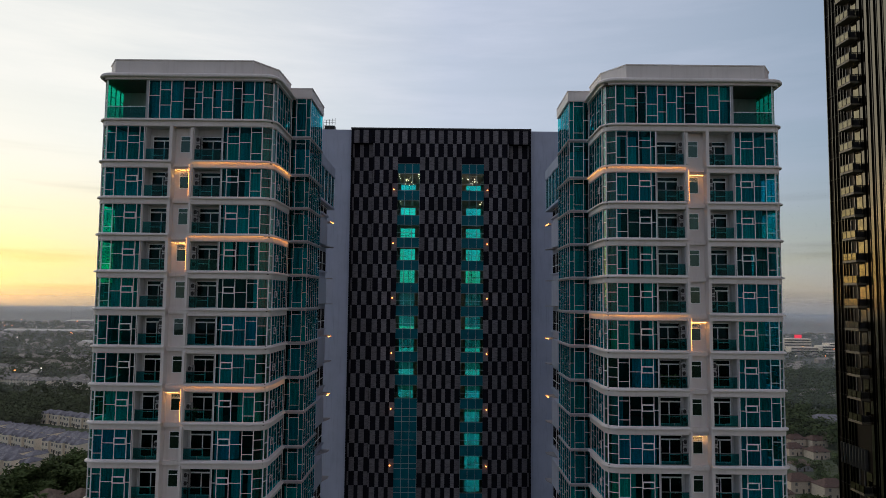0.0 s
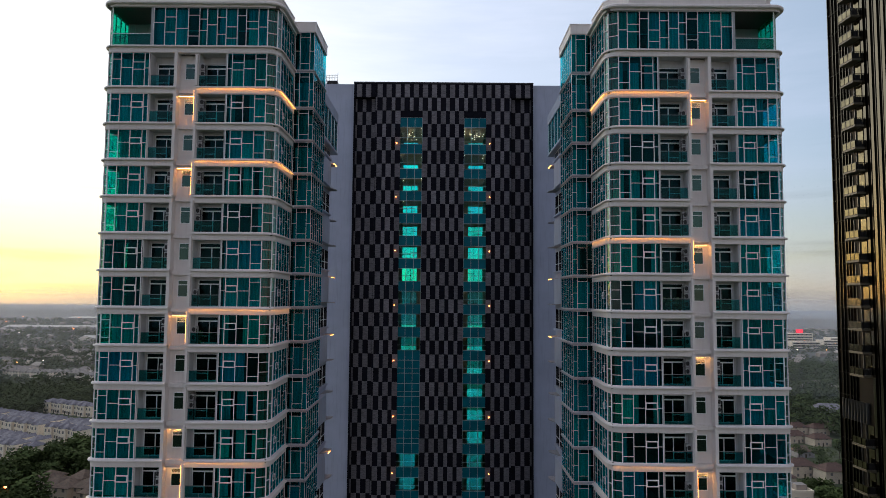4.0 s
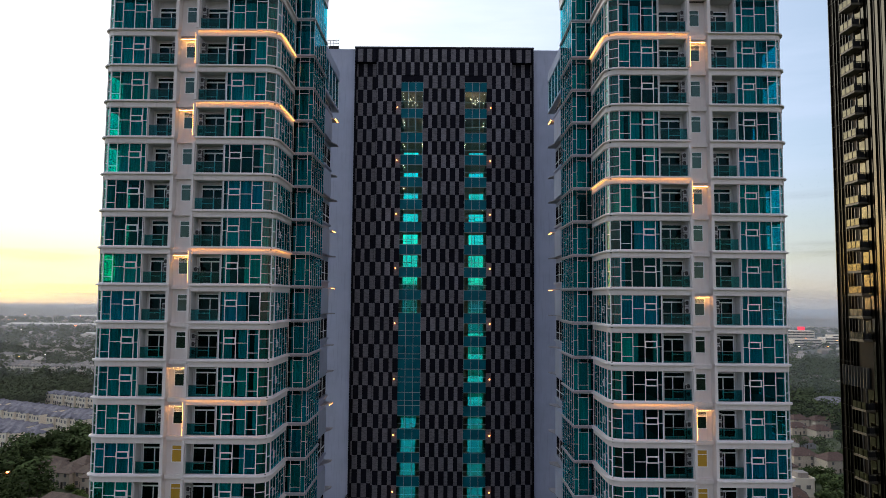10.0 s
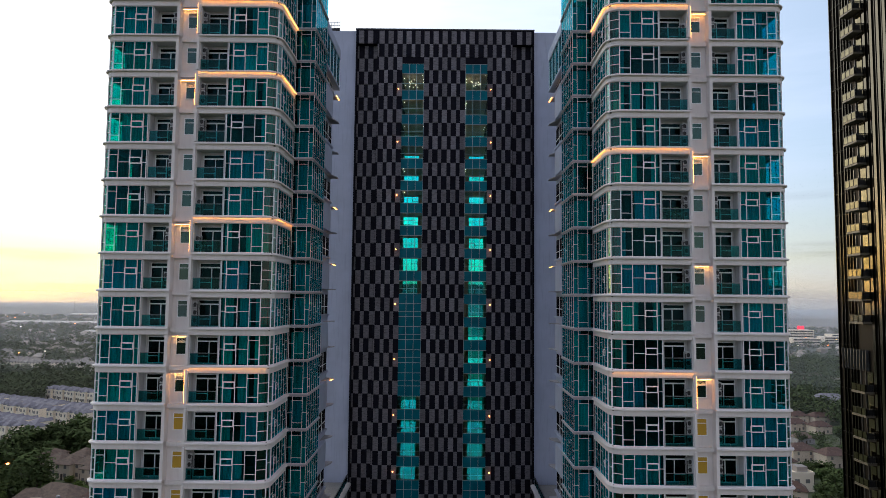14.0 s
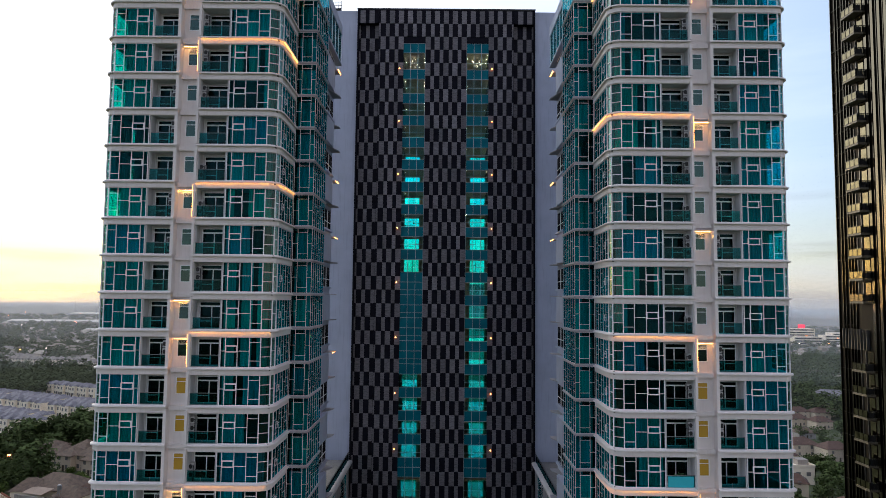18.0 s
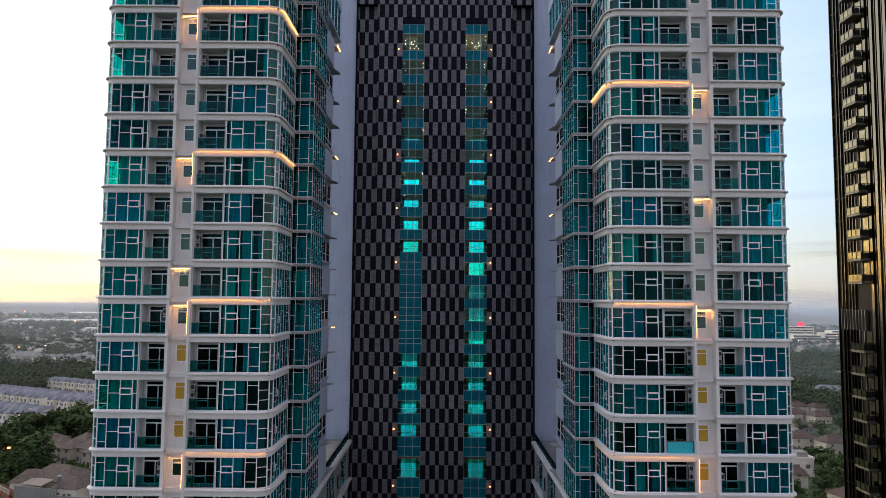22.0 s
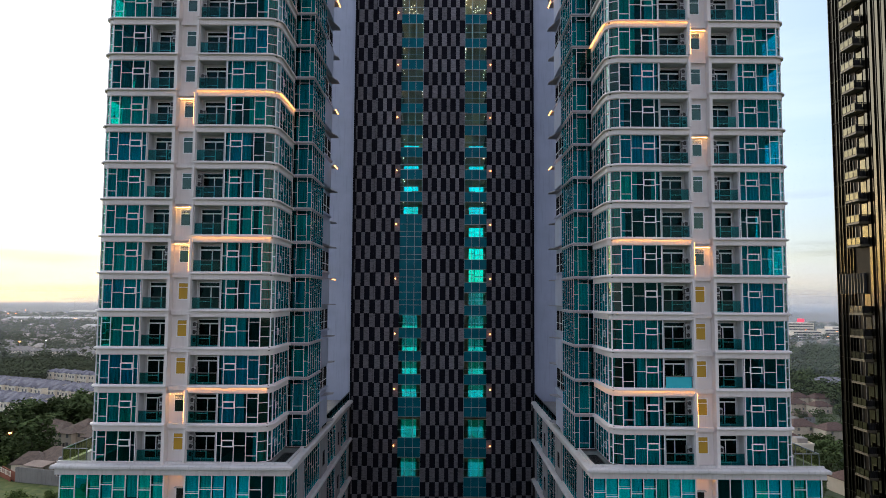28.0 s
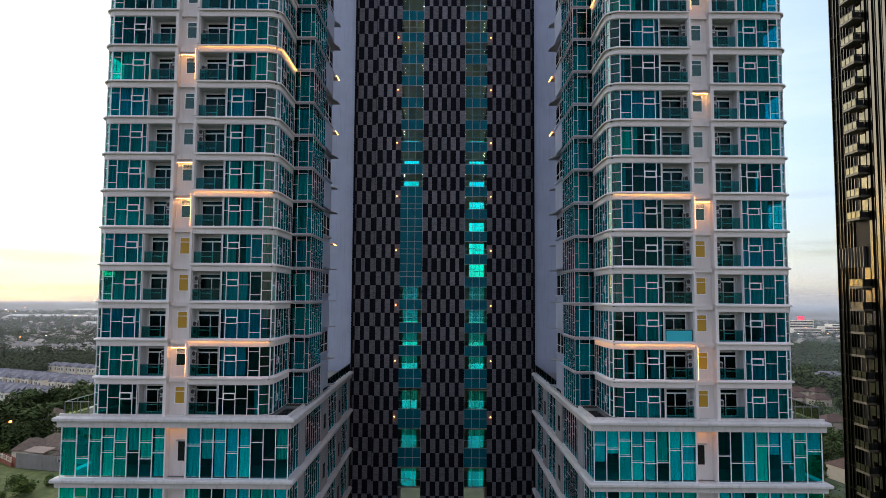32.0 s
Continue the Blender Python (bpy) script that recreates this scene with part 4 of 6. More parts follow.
    gl.box(32.45, 32.47, 60.4, 76, 40.2, 41.25)
    for u in (30.4, 31.1, 31.8, 32.45):
        po.box(u, u + 0.05, 60.36, 60.42, 40.1, 41.3)
    for k in range(9):
        po.box(32.43, 32.49, 60.4 + 1.9 * k, 60.46 + 1.9 * k, 40.1, 41.3)
    po.box(30.35, 32.5, 60.35, 60.43, 41.25, 41.31)
    po.box(32.42, 32.5, 60.43, 76, 41.25, 41.31)
    rl = part("terrace_railing", po.mesh("terrace_railing", METAL), p)
    part("railing_glass", gl.mesh("railing_glass", PALE_GLASS), rl)
    dk, dg = sec_shape(s), sec_shape(s)
    for k in range(11):
        dk.box(12.98, 13.04, 76.4 + 2.05 * k, 76.46 + 2.05 * k, 40.1, 41.2)
    dk.box(12.96, 13.06, 76.3, 97.2, 41.15, 41.22)
    dg.box(13.0, 13.02, 76.4, 97.2, 40.2, 41.15)
    rl = part("terrace_railing", dk.mesh("terrace_railing", DARKMETAL), p)
    part("railing_glass", dg.mesh("railing_glass", DARK_DOOR), rl)
    return p


for side_sign in (-1, 1):
    DROP = -0.15
    podium(side_sign)
    DROP = 0.0
    tower(side_sign)


# ---- the dark block between the towers ----
CY = 97.4
TOP = 104.7
ROW = 3.24 * 3 / 5


def centre():
    c = thing("lift_block", "tall dark block clad in a chequer of grey and black panels", "building", at=(CX, 100, 0))
    def slab(name, m, *bx):
        q = Shape(1, CX)
        q.box(*bx)
        part(name, q.mesh(name, m), c)
    for a, b in ((-9.85, -6.25), (-3.02, 3.02), (6.25, 9.85)):
        slab("backing_wall", PANEL_DARK, a, b, CY + 0.1, CY + 0.5, 0, 99.7)
    slab("backing_wall", PANEL_DARK, -9.85, 9.85, CY + 0.1, CY + 0.5, 99.7, TOP)
    for q in (-1, 1):
        slab("backing_wall", PANEL_DARK, q * 9.85, q * 12.85, CY + 0.95, CY + 1.3, 0, 103.0)
        slab("lintel", PANEL_DARK, q * 9.86, q * 12.85, CY + 0.1, CY + 1.3, 103.0, TOP)
        slab("side_wall", PANEL_DARK, q * 12.85, q * 13.0, CY + 0.1, CY + 1.3, 39.0, TOP)
        slab("side_wall", PANEL_DARK, q * 9.7, q * 9.85, CY + 0.5, CY + 1.3, 0, 103.0)
    cap = Shape(1, CX)
    cap.box(-13.05, 13.05, CY, CY + 1.4, TOP, TOP + 0.18)
    part("coping", cap.mesh("coping", DARKMETAL), c)
    WIDE, SLIM = 0.77, 0.545
    cols, u = [(-WIDE / 2, WIDE / 2, 0)], WIDE / 2
    k = 1
    while u < 9.6:
        w_ = SLIM if k % 2 else WIDE
        w_ = min(w_, 9.84 - u)
        cols += [(u, u + w_, k), (-u - w_, -u, k)]
        u += w_
        k += 1
    u, k = 9.95, 0
    while u < 12.6:
        w_ = min(WIDE if k % 2 else SLIM, 12.84 - u)
        cols += [(u, u + w_, k + 1), (-u - w_, -u, k + 1)]
        u += w_
        k += 1
    shared = {}
    rest, black = Shape(1, CX), Shape(1, CX)
    count = r = 0
    z = TOP - 0.17 - ROW
    while z > 18:
        for u0, u1, k in cols:
            mid, wd = (u0 + u1) / 2, u1 - u0
            if z + ROW * 0.5 < 99.75 and 3.0 < abs(mid) < 6.25:
                continue
            deep = abs(mid) > 9.9 and z < 102.0
            y = CY + (0.85 if deep else 0.0)
            if (r + k) % 2 == 0:
                if count < 300 and abs(mid) < 9 and z > 44 and (abs(mid) < 3 or z > 60):
                    key = round(wd, 2)
                    if key not in shared:
                        g = Shape()
                        g.box(-wd / 2 + 0.015, wd / 2 - 0.015, -0.03, 0.1, 0.02, ROW - 0.02)
                        shared[key] = g.mesh("panel", PANEL_GREY)
                    part("panel", shared[key], c, (CX + mid, y, z))
                    count += 1
                else:
                    rest.box(u0 + 0.015, u1 - 0.015, y - 0.03, y + 0.1, z + 0.02, z + ROW - 0.02)
            else:
                black.box(u0 + 0.015, u1 - 0.015, y + 0.03, y + 0.1, z + 0.02, z + ROW - 0.02)
        r += 1
        z -= ROW
    part("grey_cladding", rest.mesh("grey_cladding", PANEL_GREY), c, kind="stuff")
    part("black_cladding", black.mesh("black_cladding", PANEL_DARK), c, kind="stuff")
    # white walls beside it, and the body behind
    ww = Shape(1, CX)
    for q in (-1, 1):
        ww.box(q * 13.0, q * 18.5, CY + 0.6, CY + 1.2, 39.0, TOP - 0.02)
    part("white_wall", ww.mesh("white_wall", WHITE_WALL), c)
    LEN = 9.0
    body = Shape(1, CX)
    for q in (-1, 1):
        body.box(q * 18.2, q * 18.5, CY + 1.2, CY + LEN, 0, TOP - 0.1)
        for u in (2.92, 6.25):
            body.box(q * u, q * (u + 0.1), CY + 0.5, CY + LEN, 0, 99.7)
        body.box(q * 6.35, q * 18.2, CY + LEN - 0.2, CY + LEN, 0, TOP - 0.1)
        body.box(q * 3.02, q * 6.25, CY + LEN - 0.2, CY + LEN, 99.6, TOP - 0.1)
    body.box(-2.92, 2.92, CY + LEN - 0.2, CY + LEN, 0, TOP - 0.1)
    body.box(-18.4, 18.4, CY + 1.3, CY + LEN, TOP - 0.6, TOP - 0.1)
    part("rear_wall", body.mesh("rear_wall", INSIDE), c)
    # lobbies behind the two glazed strips
    levels = [95.75] + [40.32 + 3.24 * j for j in range(LEVELS - 1, -1, -1)] + [34.75, 29.4, 24.05, 18.7]
    for q in (-1, 1):
        for i, z in enumerate(levels[:-1]):
            nxt = levels[i - 1] if i else 99.65
            tall = nxt - z
            vis = tall - (1.42 if z > 40 else 2.65)
            sh = Shape(q, CX)
            cols = [((3.02 + 1.077 * k, CY + 0.12), (3.02 + 1.077 * (k + 1), CY + 0.12), []) for k in range(3)]
            fr, panes = Shape(q, CX), []
            glazing(panes, fr, cols, z, z + vis, 0.06, 0.06)
            glazing(panes, fr, [(a, b, [.5] if z < 40 else []) for a, b, _ in cols], z + vis, nxt, 0.05, 0.05)
            fr.box(3.02, 6.25, CY + 0.03, CY + 0.1, z + vis * 0.38, z + vis * 0.38 + 0.04)
            w = part("window_frame", fr.mesh("window_frame", FRAME_GREY), c)
            for a, b, q0, q1 in panes:
                vp = Shape(q, CX)
                vp.beam(a, b, 0.02, z=(q0, q1))
                if q1 <= z + vis and not (q < 0 and 52 < z < 64.5):
                    part("pane", vp.mesh("pane", CLEAR), w)
                else:
                    part("spandrel", vp.mesh("spandrel", SPANDREL), w)
            lob = Shape(q, CX)
            lob.box(3.02, 6.25, CY + 0.5, CY + LEN, z - 0.22, z)
            lp = part("lobby_floor", lob.mesh("lobby_floor", TILE), c)
            cl = Shape(q, CX)
            cl.box(3.02, 6.25, CY + 0.3, CY + LEN, z + 2.5, z + 2.6)
            # far wall with its window opening
            shut = q < 0 and 52 < z < 64.5
            cl.box(3.02, 3.95, CY + LEN - 0.2, CY + LEN, z, nxt - 0.22)
            cl.box(3.95, 6.25, CY + LEN - 0.2, CY + LEN, z + 2.25, nxt - 0.22)
            if shut:
                cl.box(3.95, 6.25, CY + LEN - 0.2, CY + LEN, z, z + 2.25)
            part("lobby_ceiling", cl.mesh("lobby_ceiling", LOBBY), c)
            if not shut:
                ff, fp = Shape(q, CX), []
                glazing(fp, ff, [((3.95, CY + LEN - 0.1), (4.9, CY + LEN - 0.1), [.35]), ((4.9, CY + LEN - 0.1), (6.25, CY + LEN - 0.1), [.5])], z, z + 2.25, 0.06, 0.06)
                fw = part("far_window", ff.mesh("far_window", DARKMETAL), c)
                fpm = Shape(q, CX)
                for a, b, q0, q1 in fp:
                    fpm.beam(a, b, 0.02, z=(q0, q1))
                part("pane", fpm.mesh("pane", FAR_GLASS), fw)
            if z > 60:
                for k in range(8):
                    lm = Shape(q, CX)
                    u_, y_ = 3.2 + 2.8 * (k % 2), CY + 0.9 + 1.6 * (k // 2)
                    lm.box(u_, u_ + 0.028, y_, y_ + 0.05, z + 2.47, z + 2.498)
                    part("ceiling_lamp", lm.mesh("ceiling_lamp", DOWNLIGHT), c)
    return c


FRAME_GREY = mat("grey_aluminium", (0.34, 0.43, 0.45), 0.4, 0.3)
TILE = mat("glossy_floor_tile", (0.30, 0.27, 0.23), 0.06, 0.0, 0.8)
LOBBY = painted("lobby_paint", (0.72, 0.56, 0.38), 0.6)
DOWNLIGHT = glow("white_downlight", (1.0, 0.84, 0.62), 32.0)
centre()

# pendant lamps in the top lobbies
bulb_s = Shape()
for k in range(8):
    a, b = 2 * math.pi * k / 8, 2 * math.pi * (k + 1) / 8
    bulb_s.add([(0.07 * math.cos(a), 0.07 * math.sin(a), 0), (0.07 * math.cos(b), 0.07 * math.sin(b), 0), (0, 0, 0.09), (0, 0, -0.09)], [(0, 1, 2), (1, 0, 3)])
globe_me = bulb_s.mesh("globe", WHITE_LAMP)
rng_p = random.Random(19)
for q in (-1, 1):
    pl = thing("pendant_lamp", "cluster of small white globe lamps hanging from a ceiling", "lamp", "lobby pendant lamps", (CX + q * 4.7, CY + 2.6, 98.2))
    cords = Shape()
    for k in range(11):
        x, y, z = CX + q * 4.65 + rng_p.uniform(-0.75, 0.75), CY + 2.6 + rng_p.uniform(-0.8, 0.8), 98.0 - rng_p.uniform(0, 1.1)
        cords.box(x - 0.008, x + 0.008, y - 0.008, y + 0.008, z + 0.09, 98.25)
        part("globe", globe_me, pl, (x, y, z), "glowing white globe")
    part("cords", cords.mesh("cords", DARKMETAL), pl, kind="stuff")

# small wall lamps beside the glazed strips
lamp_arm, lamp_bulb = Shape(), Shape()
lamp_arm.box(-0.05, 0.05, -0.02, 0.0, -0.15, 0.15)
lamp_arm.box(-0.02, 0.02, -0.16, -0.02, -0.02, 0.02)
for k in range(8):
    a, b = 2 * math.pi * k / 8, 2 * math.pi * (k + 1) / 8
    lamp_bulb.add([(0.1 * math.cos(a), -0.2, 0.1 * math.sin(a)), (0.1 * math.cos(b), -0.2, 0.1 * math.sin(b)), (0, -0.3, 0), (0, -0.1, 0)], [(0, 1, 2), (1, 0, 3)])
arm_me, bulb_me = lamp_arm.mesh("arm", DARKMETAL), lamp_bulb.mesh("bulb", BULB)
for q in (-1, 1):
    for k in range(9):
        zz = 95.82 - 7.763 * k
        lt = thing("wall_lamp", "small orange wall lamp on dark panel cladding", "lamp", "court wall lamps", (CX + q * 6.72, CY, zz))
        part("arm", arm_me, lt, (CX + q * 6.72, CY, zz))
        part("bulb", bulb_me, lt, (CX + q * 6.72, CY, zz), "glowing orange bulb")

# railed hatch on the roof of the white wall
cage = thing("roof_cage", "small dark steel railed cage on a flat roof", "railing", at=(-17.0, CY + 2.5, TOP - 0.1))
for k in range(5):
    q = Shape()
    q.box(-17.9 + 0.42 * k, -17.85 + 0.42 * k, CY + 1.6, CY + 1.65, TOP - 0.1, TOP + 1.5 + 0.12 * k)
    part("post", q.mesh("post", DARKMETAL), cage)
for z in (0.3, 0.75, 1.2, 1.6):
    q = Shape()
    q.box(-17.9, -16.15, CY + 1.58, CY + 1.62, TOP + z, TOP + z + 0.06)
    part("rail", q.mesh("rail", DARKMETAL), cage)
q = Shape()
q.box(-17.8, -16.3, CY + 1.9, CY + 3.2, TOP - 0.1, TOP + 0.9)
part("hatch_box", q.mesh("hatch_box", DARKMETAL), cage)


# pot plants on two of the balconies
POT = painted("clay_pot", (0.30, 0.16, 0.10), 0.8, 0.3)
PLANT = mat("plant_leaf", (0.05, 0.12, 0.03), 0.6)


def pot_plant(x, y, z, seed):
    rng = random.Random(seed)
    t = thing("potted_plant", "leafy green plant in a clay pot on a balcony", "plant", "balcony plants", (x, y, z))
    pot, lf = Shape(), Shape()
    n = 10
    rings = [(0.11, 0.0), (0.15, 0.26), (0.17, 0.26), (0.17, 0.31), (0.13, 0.31)]
    pts = [(r * math.cos(2 * math.pi * k / n), r * math.sin(2 * math.pi * k / n), h) for r, h in rings for k in range(n)]
    faces = [(i * n + k, i * n + (k + 1) % n, (i + 1) * n + (k + 1) % n, (i + 1) * n + k) for i in range(len(rings) - 1) for k in range(n)]
    pot.add(pts, faces + [tuple(range(n))[::-1], tuple(range((len(rings) - 1) * n, len(rings) * n))])
    for _ in range(70):
        d = Vector((rng.gauss(0, 0.16), rng.gauss(0, 0.12), 0.35 + rng.random() * 0.75))
        a = Vector((rng.uniform(-1, 1), rng.uniform(-1, 1), rng.uniform(-0.2, 0.8))).normalized()
        b = a.orthogonal().normalized()
        lf.add([tuple(d - a * 0.02), tuple(d + a * 0.07 + b * 0.035), tuple(d + a * 0.16), tuple(d + a * 0.07 - b * 0.035)], [(0, 1, 2, 3)])
    for nm, q, m in (("pot", pot, POT), ("foliage", lf, PLANT)):
        o = new(nm, q.mesh(nm, m))
        o.parent = t


for j, us in ((10, (19.6, 20.0, 20.45, 20.9)), (2, (20.2, 20.8)), (1, (19.8,))):
    for k, u in enumerate(us):
        pot_plant(CX + u, 60.45, F[j], 50 + j * 7 + k)
pot_plant(CX - 21.0, 60.5, F[9], 91)

# a turquoise sheet tied along one balcony railing
SHEET = painted("turquoise_sheet", (0.04, 0.50, 0.58), 0.6, 0.15)
sheet = thing("privacy_sheet", "bright turquoise sheet tied along a balcony railing", "sheet", at=(CX + 20.5, 60.17, F[2] + 0.05))
q = Shape(1, CX)
pts = []
for k in range(19):
    u, dy = 19.4 + 2.2 * k / 18, 0.012 * math.sin(k * 1.1)
    pts += [(u, 60.10 + dy, F[2] + 0.02), (u, 60.10 + dy, F[2] + 0.93), (u, 60.11 + dy, F[2] + 0.93), (u, 60.11 + dy, F[2] + 0.02)]
q.add(pts, [(4 * k + i, 4 * k + 4 + i, 4 * k + 4 + (i + 1) % 4, 4 * k + (i + 1) % 4) for k in range(18) for i in range(4)])
part("cloth", q.mesh("cloth", SHEET), sheet)

# dark drain gratings in the corners of the terraces
for sgn in (-1, 1):
    gr = thing("drain_grating", "dark steel drain grating in a terrace floor", "grating", "terrace gratings", (CX + sgn * 13.9, 62.6, 39.93))
    q = Shape(sgn, CX)
    for bx in ((13.4, 13.46, 60.9, 64.4), (14.3, 14.36, 60.9, 64.4), (13.46, 14.3, 60.9, 60.96), (13.46, 14.3, 64.34, 64.4)):
        q.box(*bx, 39.92, 40.02)
    part("frame", q.mesh("frame", DARKMETAL), gr)
    for k in range(14):
        q = Shape(sgn, CX)
        q.box(13.46, 14.3, 61.05 + 0.235 * k, 61.13 + 0.235 * k, 39.92, 39.99)
        part("slat", q.mesh("slat", DARKMETAL), gr)

# a light strip that hangs loose from the band
loose = thing("loose_light_strip", "thin pale light strip hanging loose from a floor band", "light strip", at=(CX - 14.6, 67.8, F[10] - 0.4))
q = Shape(1, CX)
pts = []
for k in range(9):
    a = k / 8
    pts += [(-14.7 + 1.5 * a, 67.75, F[10] - 0.35 - 0.75 * a - 0.25 * a * a), (-14.7 + 1.5 * a, 67.75, F[10] - 0.31 - 0.75 * a - 0.25 * a * a), (-14.7 + 1.5 * a, 67.79, F[10] - 0.31 - 0.75 * a - 0.25 * a * a), (-14.7 + 1.5 * a, 67.79, F[10] - 0.35 - 0.75 * a - 0.25 * a * a)]
q.add(pts, [(4 * k + i, 4 * k + 4 + i, 4 * k + 4 + (i + 1) % 4, 4 * k + (i + 1) % 4) for k in range(8) for i in range(4)])
part("strip", q.mesh("strip", FRAME), loose)

# ---- ground and distance ----
def land(x, y):
    k = min(1, max(0, (x - 55) / 110))
    return -14 * k * k * (3 - 2 * k)


GRASS = mat("rough_ground", (0.05, 0.06, 0.03), 0.95)
_a, _f = noise_ramp(GRASS, 0.012, [(0.3, (0.045, 0.062, 0.026)), (0.5, (0.065, 0.085, 0.036)), (0.66, (0.11, 0.115, 0.06)), (0.72, (0.055, 0.072, 0.032))], detail=9)
_b, _g = noise_ramp(GRASS, 0.16, [(0.35, (0.55, 0.6, 0.5)), (0.7, (1.2, 1.15, 1.1))], detail=6)
_t, _g = noise_ramp(GRASS, 0.02, [(0.35, (0.045, 0.06, 0.035)), (0.52, (0.11, 0.105, 0.085)), (0.62, (0.055, 0.07, 0.042))], detail=10)
_p = node(GRASS, "ShaderNodeSeparateXYZ")
link(GRASS, node(GRASS, "ShaderNodeNewGeometry").outputs["Position"], _p.inputs[0])
_r = node(GRASS, "ShaderNodeMapRange")
_r.inputs["From Min"].default_value, _r.inputs["From Max"].default_value = 480, 1200
link(GRASS, _p.outputs["Y"], _r.inputs["Value"])
base(GRASS, mix_rgb(GRASS, _r.outputs["Result"], mix_rgb(GRASS, 1.0, _a, _b, "MULTIPLY"), _t))
gx = [-4800, -3600, -2600, -1800, -1200, -800, -500, -300, -200, -100, -50, 0, 30] + [55 + 10 * i for i in range(12)] + [200, 300, 500, 800, 1200, 1800, 2600, 3600, 4800]
gy = [-1500, -600, -200, 0, 50, 100, 150, 200, 300, 400, 550, 800, 1200, 1800, 2600, 3600, 4900]
gs = Shape()
gs.add([(x, y, land(x, y)) for y in gy for x in gx], [(j * len(gx) + i, j * len(gx) + i + 1, (j + 1) * len(gx) + i + 1, (j + 1) * len(gx) + i) for j in range(len(gy) - 1) for i in range(len(gx) - 1)])
tagged(obj("ground", gs.mesh("ground", GRASS)), "dark green and grey land running to the horizon", "ground", kind="structure")

# haze on the hills is painted as emission, warm at left, blue at right
HAZE = glow("far_haze_glow", (0.36, 0.37, 0.38), 0.3)
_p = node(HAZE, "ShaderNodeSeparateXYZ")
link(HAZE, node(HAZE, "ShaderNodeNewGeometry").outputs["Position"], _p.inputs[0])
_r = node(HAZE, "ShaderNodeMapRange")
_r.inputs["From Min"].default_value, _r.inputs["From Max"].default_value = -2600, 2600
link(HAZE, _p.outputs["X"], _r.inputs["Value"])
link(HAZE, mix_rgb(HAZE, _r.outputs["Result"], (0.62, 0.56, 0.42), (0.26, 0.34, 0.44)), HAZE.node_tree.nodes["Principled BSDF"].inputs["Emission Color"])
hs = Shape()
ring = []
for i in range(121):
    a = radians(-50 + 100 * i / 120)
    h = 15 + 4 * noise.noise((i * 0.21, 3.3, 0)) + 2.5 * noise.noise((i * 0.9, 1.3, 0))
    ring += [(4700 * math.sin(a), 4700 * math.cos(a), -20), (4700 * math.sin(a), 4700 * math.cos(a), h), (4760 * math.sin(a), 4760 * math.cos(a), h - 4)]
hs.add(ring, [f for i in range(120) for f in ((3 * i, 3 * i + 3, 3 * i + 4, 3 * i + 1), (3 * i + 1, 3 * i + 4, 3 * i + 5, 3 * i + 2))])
tagged(obj("backdrop", hs.mesh("backdrop", HAZE)), "low far hills along the horizon with haze painted as a glow", "backdrop", kind="structure")

# upright translucent sheets added to stand in for haze over the far plain
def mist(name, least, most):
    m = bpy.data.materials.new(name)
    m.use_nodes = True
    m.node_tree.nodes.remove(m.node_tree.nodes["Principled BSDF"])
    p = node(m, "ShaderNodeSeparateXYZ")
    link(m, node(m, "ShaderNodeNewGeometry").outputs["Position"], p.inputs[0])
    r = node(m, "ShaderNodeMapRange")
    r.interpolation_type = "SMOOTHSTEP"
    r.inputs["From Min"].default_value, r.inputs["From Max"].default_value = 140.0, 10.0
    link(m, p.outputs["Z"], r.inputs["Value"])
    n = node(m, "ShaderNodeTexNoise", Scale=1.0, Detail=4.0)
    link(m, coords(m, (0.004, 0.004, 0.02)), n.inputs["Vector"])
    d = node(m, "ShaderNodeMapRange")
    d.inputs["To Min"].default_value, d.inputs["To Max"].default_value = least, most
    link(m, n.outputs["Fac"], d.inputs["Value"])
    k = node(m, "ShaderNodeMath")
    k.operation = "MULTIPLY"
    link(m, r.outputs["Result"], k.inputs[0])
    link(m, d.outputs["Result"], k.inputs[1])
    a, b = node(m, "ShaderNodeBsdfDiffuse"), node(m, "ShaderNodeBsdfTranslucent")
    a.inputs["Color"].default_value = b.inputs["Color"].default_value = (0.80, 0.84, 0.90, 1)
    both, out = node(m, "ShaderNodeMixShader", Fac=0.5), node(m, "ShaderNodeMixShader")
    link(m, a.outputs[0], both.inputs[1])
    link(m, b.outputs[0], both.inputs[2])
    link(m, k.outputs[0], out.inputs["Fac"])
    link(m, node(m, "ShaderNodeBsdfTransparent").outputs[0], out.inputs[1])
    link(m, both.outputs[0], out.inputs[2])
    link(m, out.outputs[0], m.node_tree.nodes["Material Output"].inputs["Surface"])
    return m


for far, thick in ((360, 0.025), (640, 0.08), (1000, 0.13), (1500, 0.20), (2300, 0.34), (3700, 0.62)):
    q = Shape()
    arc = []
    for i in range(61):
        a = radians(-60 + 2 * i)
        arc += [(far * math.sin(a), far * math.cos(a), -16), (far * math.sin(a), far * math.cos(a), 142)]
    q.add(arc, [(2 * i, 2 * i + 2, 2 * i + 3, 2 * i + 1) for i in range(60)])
    tagged(obj("mist_bank", q.mesh("mist_bank", mist("haze_sheet_film", thick * 0.7, thick * 1.3))), "upright translucent sheet added as haze over the far plain", "mist", kind="stuff")

